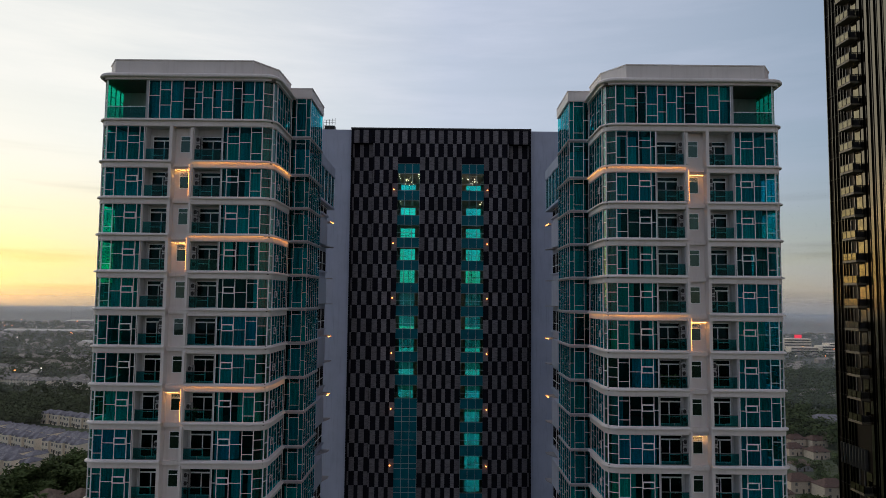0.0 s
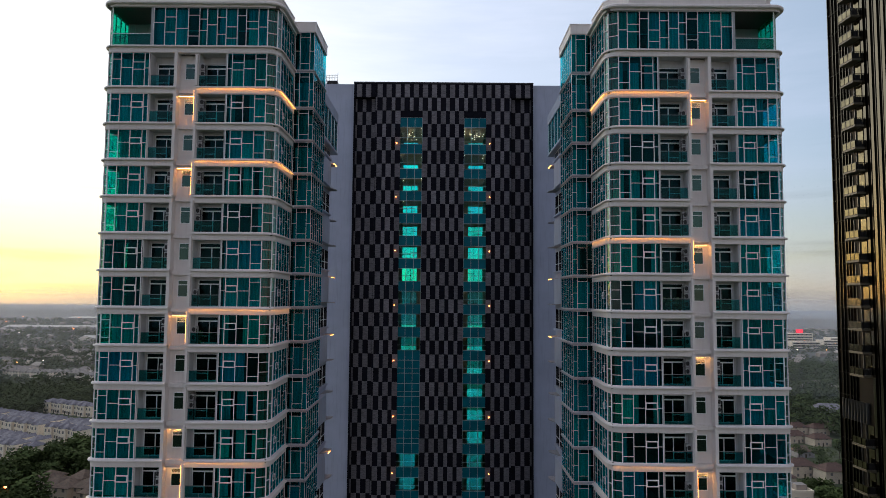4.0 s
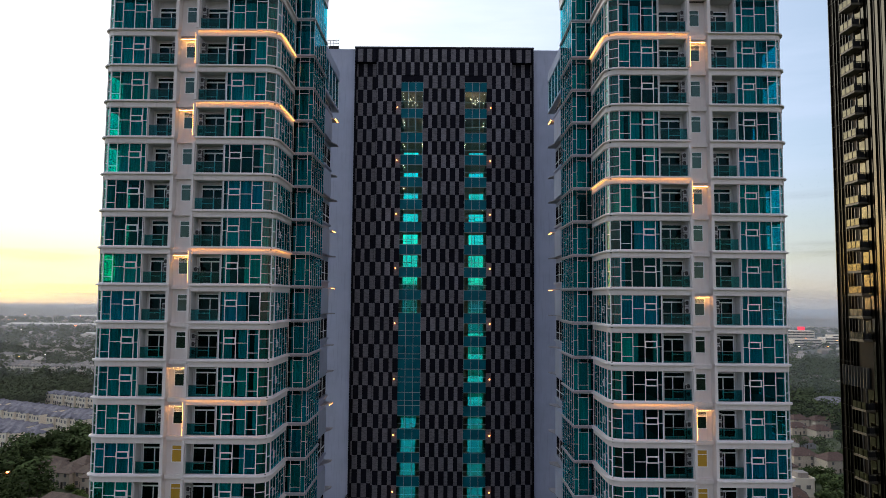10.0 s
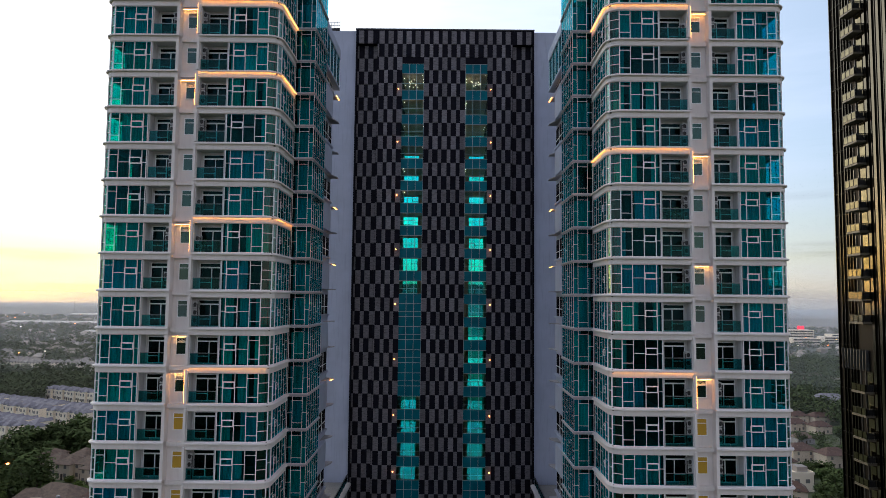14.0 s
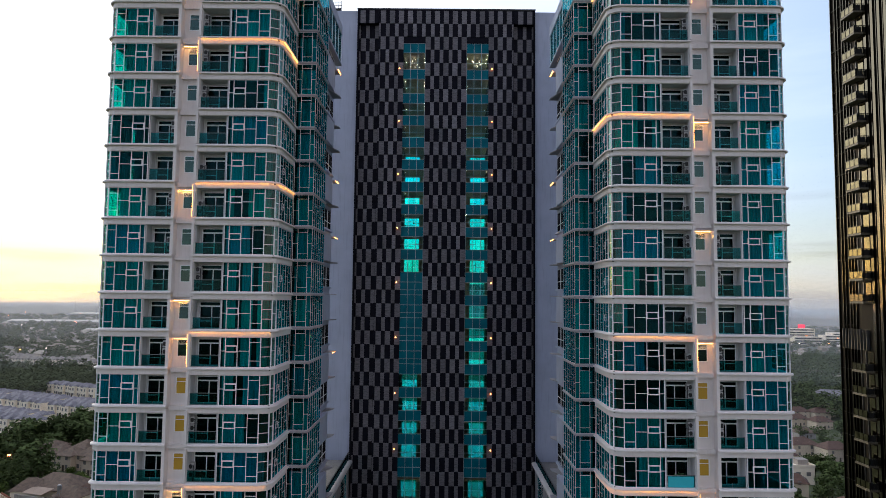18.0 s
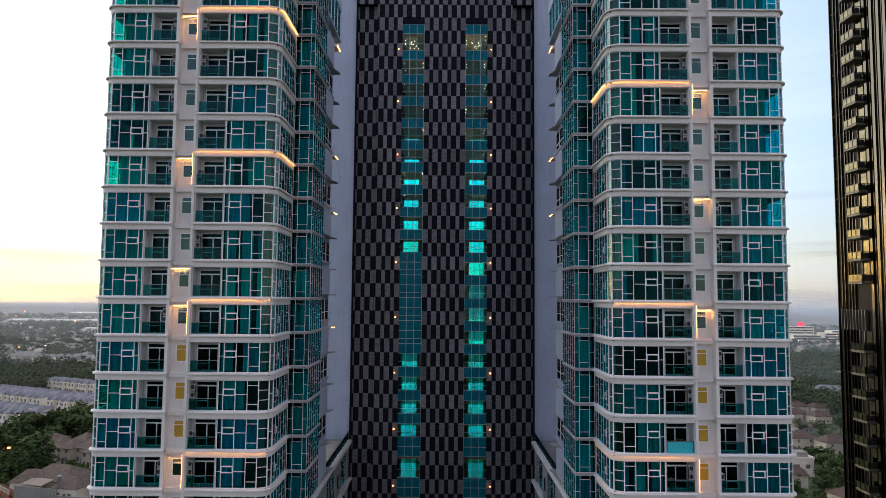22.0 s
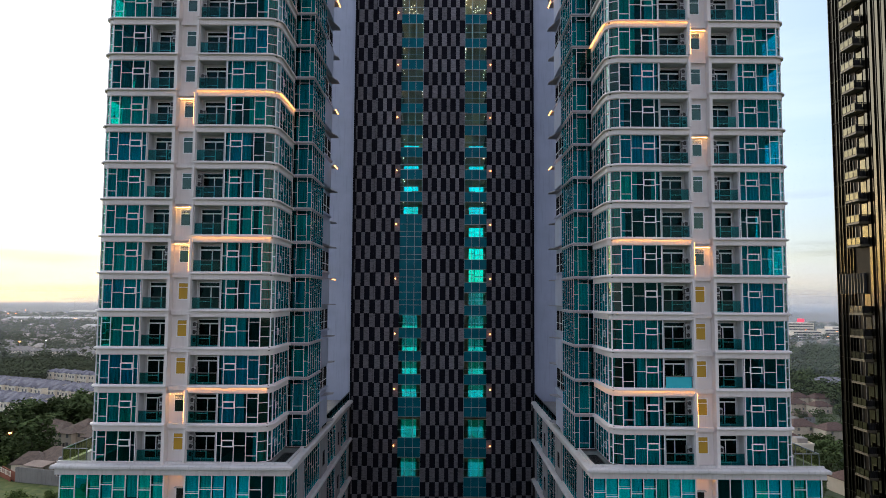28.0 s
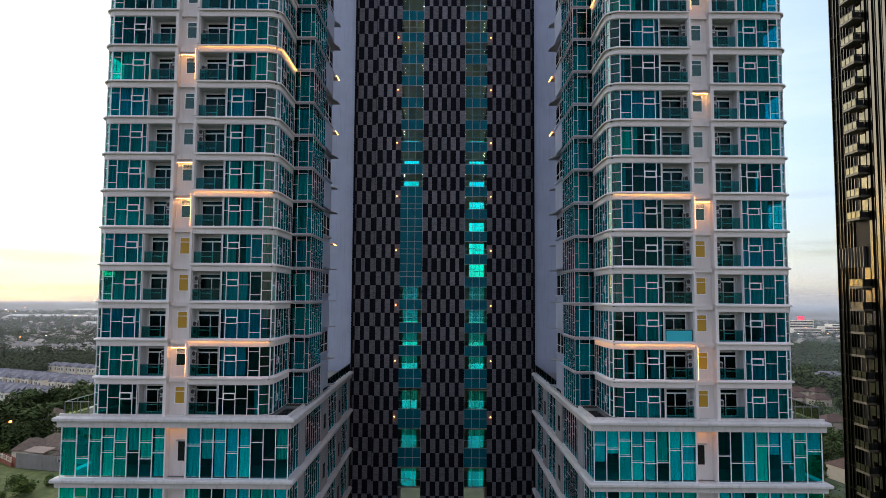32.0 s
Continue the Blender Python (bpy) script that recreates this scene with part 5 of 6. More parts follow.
# ---- the dark neighbour tower ----
BRONZE = mat("dark_bronze", (0.09, 0.08, 0.062), 0.08, 1.0)
GOLD = mat("gold_fin", (0.16, 0.142, 0.105), 0.07, 1.0)
BLACK = mat("black_cladding", (0.004, 0.0035, 0.003), 0.5, 0.0, 0.1)
OCHRE = mat("bronze_glass", (0.14, 0.115, 0.06), 0.08, 1.0)
_c, _f = noise_ramp(OCHRE, 0.8, [(0.35, (0.15, 0.128, 0.075)), (0.65, (0.26, 0.225, 0.14))], stretch=(1, 1, 1.3))
base(OCHRE, _c)
SLAB_EDGE = painted("balcony_slab_paint", (0.14, 0.12, 0.085), 0.5, 0.3)
PALE_STEEL = mat("pale_steel", (0.12, 0.12, 0.12), 0.3, 0.5)


def neighbour():
    n = thing("dark_tower", "dark bronze apartment tower with stacked balconies and gold fins", "building", at=(72, 95, -14))
    w = Shape()
    w.box(63.2, 90, 70, 110.5, -15, 190)
    part("wall", w.mesh("wall", BLACK), n)
    wide, thin = Shape(), Shape()
    wide.box(62.85, 63.2, -0.3, 0.3, -15, 190)
    thin.box(62.95, 63.2, -0.07, 0.07, -15, 190)
    wide_me, thin_me = wide.mesh("fin", GOLD), thin.mesh("fin", BRONZE)
    part("fin", thin_me, n, (0, 110.4, 0))
    for y in (101.3, 99.6, 98.0, 96.5, 95.1, 93.7, 92.3, 90.9):
        part("fin", wide_me, n, (0, y, 0))
    for y in (109.2, 108.4, 107.4, 106.7, 105.9, 100.4, 98.8, 97.2, 95.8, 94.4, 93.0):
        part("fin", thin_me, n, (0, y, 0))
    sl, rl, gl, bl, en, dv = Shape(), Shape(), Shape(), Shape(), Shape(), Shape()
    sl.box(61.7, 63.2, 102.0, 105.4, -0.3, 0)
    rl.box(61.7, 61.8, 102.0, 105.4, 1.0, 1.08)
    for k in range(4):
        rl.box(61.68, 61.78, 102.0 + k * 1.1, 102.08 + k * 1.1, 0, 1.0)
    gl.box(61.73, 61.76, 102.1, 105.3, 0.05, 1.0)
    for k in range(5):
        en.box(61.8 + 0.28 * k, 61.86 + 0.28 * k, 102.0, 102.06, 0, 1.0)
    en.box(61.8, 63.2, 102.0, 102.06, 0.96, 1.06)
    en.box(62.0, 62.9, 102.08, 102.5, 0.05, 0.9)      # cooling unit at the near end
    bl.box(63.12, 63.2, 102.3, 103.6, 0.0, 2.8)
    dv.box(63.05, 63.2, 104.0, 104.12, 0.0, 2.9)
    dv.box(63.05, 63.2, 105.2, 105.3, 0.0, 2.9)
    meshes = [(nm, q.mesh(nm, m)) for nm, q, m in (("balcony", sl, SLAB_EDGE), ("railing", rl, BRONZE), ("railing_panel", gl, OCHRE), ("end_railing", en, DARKMETAL), ("window_glass", bl, OCHRE), ("door_frame", dv, PALE_STEEL))]
    lines = Shape()
    lines.box(63.05, 63.2, 106.5, 110.2, -0.35, -0.2)
    line_me = lines.mesh("floor_line", BLACK)
    z = 8.0
    while z < 185:
        part("floor_line", line_me, n, (0, 0, z))
        if not 54 < z < 60.4:
            b = part("balcony", meshes[0][1], n, (0, 0, z))
            for nm, me in meshes[1:]:
                part(nm, me, b, (0, 0, z))
        z += 3.42
    lv = Shape()
    for k in range(9):
        lv.box(62.7, 63.2, 103.2 + 0.75 * k, 103.3 + 0.75 * k, 55.4, 58.5)
    part("louvre", lv.mesh("louvre", PALE_STEEL), n)


neighbour()

# ---- trees ----
LEAF = mat("leaf_green", (0.045, 0.075, 0.03), 0.95, 0.0, 0.05)
_h = node(LEAF, "ShaderNodeValToRGB")
_e = _h.color_ramp.elements
_e[0].color, _e[1].color = (0.050, 0.074, 0.028, 1), (0.085, 0.112, 0.040, 1)
link(LEAF, rnd(LEAF, True), _h.inputs["Fac"])
_o = node(LEAF, "ShaderNodeMapRange")
_o.inputs["To Min"].default_value, _o.inputs["To Max"].default_value = 0.75, 1.3
link(LEAF, rnd(LEAF), _o.inputs["Value"])
_v = node(LEAF, "ShaderNodeHueSaturation")
link(LEAF, _o.outputs["Result"], _v.inputs["Value"])
link(LEAF, _h.outputs["Color"], _v.inputs["Color"])
base(LEAF, _v.outputs["Color"])
LEAF_FAR = mat("pale_leaf_green", (0.09, 0.11, 0.08), 0.95, 0.0, 0.05)
_h = node(LEAF_FAR, "ShaderNodeValToRGB")
_e = _h.color_ramp.elements
_e[0].color, _e[1].color = (0.058, 0.076, 0.036, 1), (0.088, 0.104, 0.048, 1)
link(LEAF_FAR, rnd(LEAF_FAR, True), _h.inputs["Fac"])
base(LEAF_FAR, _h.outputs["Color"])
BUSH_LEAF = mat("bright_leaf_green", (0.08, 0.12, 0.03), 0.9, 0.0, 0.1)
_h = node(BUSH_LEAF, "ShaderNodeValToRGB")
_e = _h.color_ramp.elements
_e[0].color, _e[1].color = (0.045, 0.075, 0.02, 1), (0.12, 0.16, 0.035, 1)
link(BUSH_LEAF, rnd(BUSH_LEAF, True), _h.inputs["Fac"])
base(BUSH_LEAF, _h.outputs["Color"])
BARK = painted("bark", (0.09, 0.07, 0.05), 0.9, 0.5)


def leaf_quads(sh, rng, c, rx, rz, n, size):
    for _ in range(n):
        d = Vector((rng.gauss(0, 1), rng.gauss(0, 1), rng.gauss(0, 1))).normalized() * (0.55 + 0.5 * rng.random())
        p = Vector((c[0] + d.x * rx, c[1] + d.y * rx, c[2] + d.z * rz))
        a = Vector((rng.uniform(-1, 1), rng.uniform(-1, 1), rng.uniform(-0.5, 0.5))).normalized()
        b = a.cross(Vector((rng.uniform(-1, 1), rng.uniform(-1, 1), 1.5))).normalized()
        s0 = size * rng.uniform(0.6, 1.3)
        sh.add([tuple(p + a * s0 * 0.9), tuple(p + b * s0 * 0.6), tuple(p - a * s0), tuple(p - b * s0 * 0.55)], [(0, 1, 2, 3)])


def tree_meshes(seed, h=9.0):
    rng = random.Random(seed)
    tr = Shape()
    n = 7
    def limb(p, q, r0, r1):
        p, q = Vector(p), Vector(q)
        d = (q - p).normalized()
        u = d.orthogonal().normalized()
        v = d.cross(u)
        pts = [tuple(c + (u * math.cos(2 * math.pi * k / n) + v * math.sin(2 * math.pi * k / n)) * r) for c, r in ((p, r0), (q, r1)) for k in range(n)]
        tr.add(pts, [(k, (k + 1) % n, n + (k + 1) % n, n + k) for k in range(n)])
    limb((0, 0, -0.5), (0.1, 0, h * 0.45), 0.28, 0.2)
    lv = Shape()
    for k in range(8):
        a = k * 2.4 + rng.random()
        r = h * rng.uniform(0.12, 0.3)
        c = (r * math.cos(a), r * math.sin(a), h * rng.uniform(0.5, 0.88))
        limb((0.1, 0, h * rng.uniform(0.3, 0.45)), c, 0.13, 0.04)
        leaf_quads(lv, rng, c, h * rng.uniform(0.15, 0.24), h * rng.uniform(0.10, 0.17), 55, h * 0.062)
    return tr.mesh("trunk", BARK), lv.mesh("crown", LEAF)


TREES = [tree_meshes(k, h) for k, h in ((1, 9), (2, 11), (3, 8), (4, 12), (5, 10))]
_tree_i = 0


def tree(x, y, scale=1.0):
    global _tree_i
    tr, cr = TREES[_tree_i % len(TREES)]
    _tree_i += 1
    z = land(x, y)
    t = thing("tree", "leafy dark green broadleaf tree on rough ground", "tree", "garden trees", (x, y, z))
    t.rotation_euler = (0, 0, _tree_i * 2.1)
    t.scale = (scale,) * 3
    for nm, me in (("trunk", tr), ("crown", cr)):
        o = new(nm, me)
        o.parent = t


def wood(name, label, spots, seed, size=1.0, m=None, leaves=40):
    """A far wood: many small crowns in one sheet of stuff."""
    rng = random.Random(seed)
    sh = Shape()
    for x, y in spots:
        z = land(x, y)
        h = rng.uniform(6, 12) * size
        r = rng.uniform(2.6, 4.6) * size
        for _ in range(3):
            leaf_quads(sh, rng, (x + rng.uniform(-2, 2), y + rng.uniform(-2, 2), z + h * rng.uniform(0.45, 0.8)), r, h * 0.3, leaves, (24 / leaves) ** 0.5 * 1.25 * size)
    tagged(obj(name, sh.mesh(name, m or LEAF)), label, "trees", kind="stuff")


def scatter(seed, n, box, keep=lambda x, y: True):
    rng = random.Random(seed)
    out = []
    while len(out) < n:
        x, y = rng.uniform(box[0], box[1]), rng.uniform(box[2], box[3])
        if keep(x, y):
            out.append((x, y))
    return out


# ---- houses ----
def tiles(name, dark, light):
    m = mat(name, dark, 0.8)
    c, f = noise_ramp(m, 0.9, [(0.35, dark), (0.7, light)])
    base(m, c)
    w = node(m, "ShaderNodeTexWave", Scale=3.0, Distortion=0.6)
    link(m, coords(m), w.inputs["Vector"])
    bump(m, w.outputs["Fac"], 0.4, 0.05)
    return m


ROOF_RED = tiles("red_roof_tile", (0.075, 0.038, 0.026), (0.125, 0.066, 0.045))
ROOF_GREY = tiles("grey_roof_tile", (0.15, 0.142, 0.165), (0.27, 0.255, 0.28))
ROOF_PALE = tiles("pale_roof_tile", (0.20, 0.18, 0.16), (0.34, 0.30, 0.26))
ROOF_BROWN = tiles("brown_roof_tile", (0.10, 0.07, 0.05), (0.18, 0.122, 0.086))
HOUSE_WHITE = painted("house_white", (0.90, 0.79, 0.63), 0.8, 0.12)
HOUSE_CREAM = painted("house_cream", (0.66, 0.55, 0.42), 0.8, 0.25)
HOUSE_GREY = painted("house_grey", (0.36, 0.35, 0.34), 0.8, 0.35)
BRICK = painted("compound_wall", (0.34, 0.12, 0.07), 0.9, 0.4)
RUST = painted("rusty_sheet", (0.34, 0.25, 0.19), 0.8, 0.5)
SHED = painted("shed_roof", (0.62, 0.58, 0.50), 0.6, 0.3)
CONCRETE = painted("grey_concrete", (0.29, 0.265, 0.24), 0.85, 0.4)


HOUSE_PANE = mat("house_pane", (0.16, 0.15, 0.14), 0.3)


def house_meshes(w, d, h, rise, wall_m, roof_m, ridge=0.45, dormer=False, e=0.5):
    wl_, rf, dr = Shape(), Shape(), Shape()
    wins = []
    wl_.box(-w / 2, w / 2, -d / 2, d / 2, -1, h)
    x0, x1, y0, y1 = -w / 2 - e, w / 2 + e, -d / 2 - e, d / 2 + e
    rx = w * ridge / 2
    rf.add([(x0, y0, h), (x1, y0, h), (x1, y1, h), (x0, y1, h), (-rx, 0, h + rise), (rx, 0, h + rise), (x0, y0, h - 0.15), (x1, y0, h - 0.15), (x1, y1, h - 0.15), (x0, y1, h - 0.15)],
           [(0, 1, 5, 4), (1, 2, 5), (2, 3, 4, 5), (3, 0, 4), (0, 6, 7, 1), (1, 7, 8, 2), (2, 8, 9, 3), (3, 9, 6, 0), (9, 8, 7, 6)])
    if dormer:
        rf.add([(-w * 0.42, y0 - 0.3, h - 0.4), (w * 0.02, y0 - 0.3, h - 0.4), (-w * 0.2, y0 - 0.3, h + 1.2), (-w * 0.2, 0, h + 1.2), (-w * 0.42, 0, h - 0.4), (w * 0.02, 0, h - 0.4)],
               [(0, 1, 2), (0, 2, 3, 4), (1, 5, 3, 2)])
    floors = 2 if h > 4.5 else 1
    for f in range(floors):
        for q in (-0.28, 0.22):
            one = Shape()
            one.box(w * q - 0.55, w * q + 0.55, -d / 2 - 0.04, -d / 2 + 0.02, 0.9 + 3 * f, 2.3 + 3 * f)
            wins.append(("window", one.mesh("window", HOUSE_PANE)))
    dr.box(-0.45, 0.45, -d / 2 - 0.05, -d / 2 + 0.02, 0, 2.1)
    return [("wall", wl_.mesh("wall", wall_m)), ("roof", rf.mesh("roof", roof_m)), ("door", dr.mesh("door", BARK))] + wins


def house(meshes, x, y, turn, label, group, scale=1.0):
    t = thing("house", label, "house", group, (x, y, land(x, y)))
    t.rotation_euler = (0, 0, radians(turn))
    t.scale = (scale,) * 3
    for nm, me in meshes:
        o = new(nm, me)
        o.parent = t
    return t


FARROW = house_meshes(6.4, 12, 5.0, 2.6, HOUSE_WHITE, ROOF_PALE, 0.1, True, 0.2)
ROWHOUSE = house_meshes(5.2, 9, 6.6, 1.9, HOUSE_WHITE, ROOF_GREY, 0.05, True, 0.06)
for (x, y), n in (((-286, 396), 23), ((-285, 408), 22), ((-247, 435), 10), ((-226, 328), 10), ((-232, 341), 10)):
    for k in range(n):
        if k % 9 == 8:
            continue
        set_back = 1.2 * (k % 2)
        house(ROWHOUSE, x + 5.3 * k * 0.905 + 0.425 * set_back, y - 5.3 * k * 0.425 + 0.905 * set_back, -25.2 + (180 if y in (408, 341) else 0), "white two-storey row house with a grey tiled hip roof", "row houses")
for (x, y), n, turn in (((-400, 622), 9, -14), ((-392, 640), 9, 166), ((-352, 612), 5, 20), ((-335, 640), 6, -30), ((-322, 600), 5, -20), ((-480, 870), 8, 12), ((-455, 850), 6, -25), ((-470, 690), 7, -20), ((-440, 720), 6, 160)):
    for k in range(n):
        a = radians(turn)
        house(FARROW, x + 6.6 * k * math.cos(a), y + 6.6 * k * math.sin(a), turn, "pale gabled terrace house beyond a dark wood", "far terrace houses")
BIG = house_meshes(15, 12, 4.2, 3.6, HOUSE_WHITE, ROOF_BROWN)
MID = house_meshes(11, 9, 4.6, 2.8, HOUSE_CREAM, ROOF_RED)
LOW = house_meshes(10, 8, 3.4, 2.6, HOUSE_GREY, ROOF_BROWN)
TALL = house_meshes(6.2, 9, 5.4, 2.3, HOUSE_CREAM, ROOF_BROWN, 0.15, False)
BIGGREY = house_meshes(20, 14, 9.0, 3.5, HOUSE_GREY, ROOF_GREY, 0.6)
house(BIG, -118, 214, -15, "single-storey house with a broad brown tiled hip roof behind a wall", "gardens houses")
house(MID, -103, 211, -15, "white house with a red tiled roof beside trees", "gardens houses")
house(LOW, -92, 206, -15, "low grey house with a brown tiled roof", "gardens houses")
for x, y in ((-148, 262), (-141, 255), (-134.5, 250.5), (-128, 251), (-122, 244), (-136, 263)):
    house(TALL, x, y, -15, "cream two-storey house with a brown tiled hip roof", "gardens houses")
TWO = house_meshes(13, 10, 6.0, 3.0, HOUSE_CREAM, ROOF_RED, 0.4)
for x, y, tn, ms in ((234.6, 459, 8, MID), (247, 456, 8, MID), (219, 431, 8, MID), (229, 422, 8, MID), (179, 349, 6, TWO), (190, 339, 6, TWO), (203, 392, 6, LOW), (136, 273, -20, MID), (141, 240, 14, TWO), (152, 246, 14, MID), (256, 466, 8, MID), (262, 480, 8, LOW), (160, 330, 10, MID)):
    house(ms, x, y, tn, "cream house with a reddish brown tiled hip roof among trees", "valley houses")
fh = thing("house", "flat-roofed white modern house with a walled roof terrace", "house", "valley houses", (150, 296, -14))
for nm, m, bxs in (("wall", HOUSE_WHITE, ((145, 155, 291, 300, -15, -6.4),)), ("parapet", HOUSE_WHITE, ((144.8, 155.2, 290.8, 291.1, -6.4, -5.4), (144.8, 145.1, 291.1, 300, -6.4, -5.4), (154.9, 155.2, 291.1, 300, -6.4, -5.4))), ("roof_room", CONCRETE, ((149.5, 154, 294, 299, -6.4, -4.0),)), ("window", HOUSE_PANE, ((147, 149, 290.9, 291.02, -10, -8.4),)), ("window", HOUSE_PANE, ((151.5, 153.3, 290.9, 291.02, -10, -8.4),))):
    q = Shape()
    for bx in bxs:
        q.box(*bx)
    part(nm, q.mesh(nm, m), fh)
house(BIGGREY, 284, 508, -14, "large grey house with a dark grey roof", "valley houses")

# compound wall and lawn
LAWN = mat("lawn", (0.10, 0.16, 0.03), 0.95)
_c, _f = noise_ramp(LAWN, 0.35, [(0.3, (0.05, 0.075, 0.018)), (0.5, (0.105, 0.13, 0.03)), (0.7, (0.17, 0.165, 0.05))], detail=12)
base(LAWN, _c)
ls = Shape()
ls.add([(-150, 150, 0.04), (-88, 150, 0.04), (-88, 192, 0.04), (-112, 198.5, 0.04), (-126, 202.6, 0.04), (-135, 210, 0.04), (-150, 212, 0.04)], [(0, 1, 2, 3, 4, 5, 6)])
tagged(obj("lawn", ls.mesh("lawn", LAWN)), "pale green lawn before a compound wall", "lawn", kind="structure")
cw = thing("compound_wall", "grey and red brick compound wall round a house", "wall", at=(-120, 199, 0))
for a, b, hh, m in (((-134.4, 210.6), (-125.6, 203), 2.6, BRICK), ((-125.6, 203), (-111.6, 199.2), 4.2, CONCRETE), ((-111.6, 199.2), (-96, 195.5), 2.6, CONCRETE)):
    q = Shape()
    q.beam(a, b, 0.25, z=(-0.5, hh))
    part("wall_panel", q.mesh("wall_panel", m), cw)
fence = thing("fence", "white steel fence with thin bars on a brick wall", "fence", at=(-131, 206.3, 1.4))
fa, fb = Vector((-139.0, 213.2)), Vector((-127.0, 203.0))
q = Shape()
q.beam(tuple(fa), tuple(fb), 0.22, z=(-0.5, 1.4))
part("plinth_wall", q.mesh("plinth_wall", BRICK), fence)
for z in (1.55, 2.75):
    q = Shape()
    q.beam(tuple(fa), tuple(fb), 0.06, z=(z, z + 0.08))
    part("rail", q.mesh("rail", HOUSE_WHITE), fence)
for k in range(25):
    c = fa + (fb - fa) * (k / 24)
    q = Shape()
    w = 0.09 if k % 6 == 0 else 0.035
    q.box(c.x - w, c.x + w, c.y - w, c.y + w, 1.4, 2.95 if k % 6 == 0 else 2.83)
    part("post" if k % 6 == 0 else "bar", q.mesh("bar", HOUSE_WHITE), fence)
sh = Shape()
sh.add([(-124, 203.6, 4.6), (-117, 201.6, 4.5), (-116, 206.4, 5.1), (-123, 208.4, 5.2), (-124, 203.6, 4.5), (-117, 201.6, 4.4), (-116, 206.4, 5.0), (-123, 208.4, 5.1)], [(0, 1, 2, 3), (7, 6, 5, 4), (0, 4, 5, 1), (1, 5, 6, 2), (2, 6, 7, 3), (3, 7, 4, 0)])
part("lean_to_roof", sh.mesh("lean_to_roof", RUST), cw)

for x, y in scatter(5, 130, (-235, -95, 205, 330), lambda x, y: -0.72 * y < x < -0.44 * y and not (-140 < x < -90 and y < 226) and (y < 268 + (x + 210) * -0.42 or x > -168 and y < 318) and not (-150 < x < -122 and 238 < y < 268) and (y > 264 or x < -0.578 * y) and not (y < 250 and -0.652 < x / y < -0.602)):
    tree(x, y, 1.0 + 0.3 * ((x * 7.3) % 1))
def bush_mesh(seed, r):
    """A low round shrub: many small leaves in overlapping clumps down to the ground."""
    rng = random.Random(seed)
    sh = Shape()
    for k in range(9):
        a = k * 2.4
        d = r * 0.62 * math.sqrt(k / 9)
        leaf_quads(sh, rng, (d * math.cos(a), d * math.sin(a), r * rng.uniform(0.35, 0.75)), r * 0.5, r * 0.42, 130, r * 0.1)
    return sh.mesh("foliage", BUSH_LEAF)


BUSHES = [bush_mesh(k, 2.6) for k in (61, 62, 63)]
for k, (x, y, sc) in enumerate(((-112, 182, 1.2), (-118, 178, 1.0), (-121, 185, 0.9), (-106, 176, 1.3), (-104, 184, 0.8), (-140, 216, 1.5), (-98, 192, 1.0), (-88, 196, 1.0), (-150, 235, 1.3), (-146, 228, 1.5), (-136, 236, 1.3), (-128, 230, 1.1), (-124, 236, 0.9), (-131, 243, 0.8), (-119, 228, 1.2), (-141, 243, 0.9), (-110, 172, 0.7), (-115, 188, 0.5), (-108, 190, 0.5))):
    b = thing("bush", "round leafy green bush on the grass", "bush", "garden bushes", (x, y, land(x, y)))
    b.rotation_euler, b.scale = (0, 0, 1.3 * k), (sc,) * 3
    o = new("foliage", BUSHES[k % 3])
    o.parent = b
VALLEY = ((235, 459), (247, 456), (219, 431), (229, 422), (179, 349), (190, 339), (203, 392), (150, 295), (136, 273), (141, 240), (152, 246), (284, 508), (160, 330))
for x, y in scatter(8, 95, (95, 300, 205, 500), lambda x, y: 0.48 * y < x < 0.64 * y and not any(abs(x / y - a / b) < 11 / b and -34 < y - b < 8 for a, b in VALLEY)):
    tree(x, y, 0.75 + 0.3 * ((x * 3.7) % 1))
for x, y in ((164, 299), (167, 304), (161, 293), (145, 263), (149, 268), (196, 381), (200, 368), (152, 262)):
    tree(x, y, 1.0)
wood("undergrowth", "dark shrubs and low growth under the trees", scatter(24, 420, (-240, -90, 205, 335), lambda x, y: -0.74 * y < x < -0.42 * y and not (-140 < x < -86 and y < 224) and (y < 280 + (x + 210) * -0.42 or x > -170 and y < 325) and not (-150 < x < -122 and 238 < y < 268) and (y > 264 or x < -0.57 * y)), 34, 0.55)
wood("undergrowth", "dark shrubs and low growth in the valley", scatter(25, 300, (90, 300, 180, 480), lambda x, y: 0.48 * y < x < 0.64 * y and not any(abs(x / y - a / b) < 10 / b and -22 < y - b < 8 for a, b in VALLEY)), 35, 0.42)
wood("woodland", "dark green belt of trees beyond the row houses", scatter(21, 620, (-460, -170, 405, 500), lambda x, y: -0.72 * y < x < -0.42 * y and y > (424 - 0.47 * (x + 286) if x < -252 else 446 - 0.47 * (x + 247))), 31, 0.85, LEAF_FAR)
wood("woodland", "dark wooded valley behind the houses", scatter(22, 620, (230, 620, 440, 900), lambda x, y: 0.48 * y < x < 0.64 * y), 32, 1.25)
wood("woodland", "scattered far trees between roofs", scatter(23, 2000, (-1300, 1100, 500, 1900), lambda x, y: 0.42 * y < abs(x) < 0.72 * y), 33, 1.2, LEAF_FAR, 14)
wood("woodland", "low green trees round the far terraces", scatter(26, 900, (-640, -220, 500, 900), lambda x, y: -0.70 * y < x < -0.44 * y and not (575 < y < 665 and x < -300)), 36, 0.7, LEAF_FAR, 24)

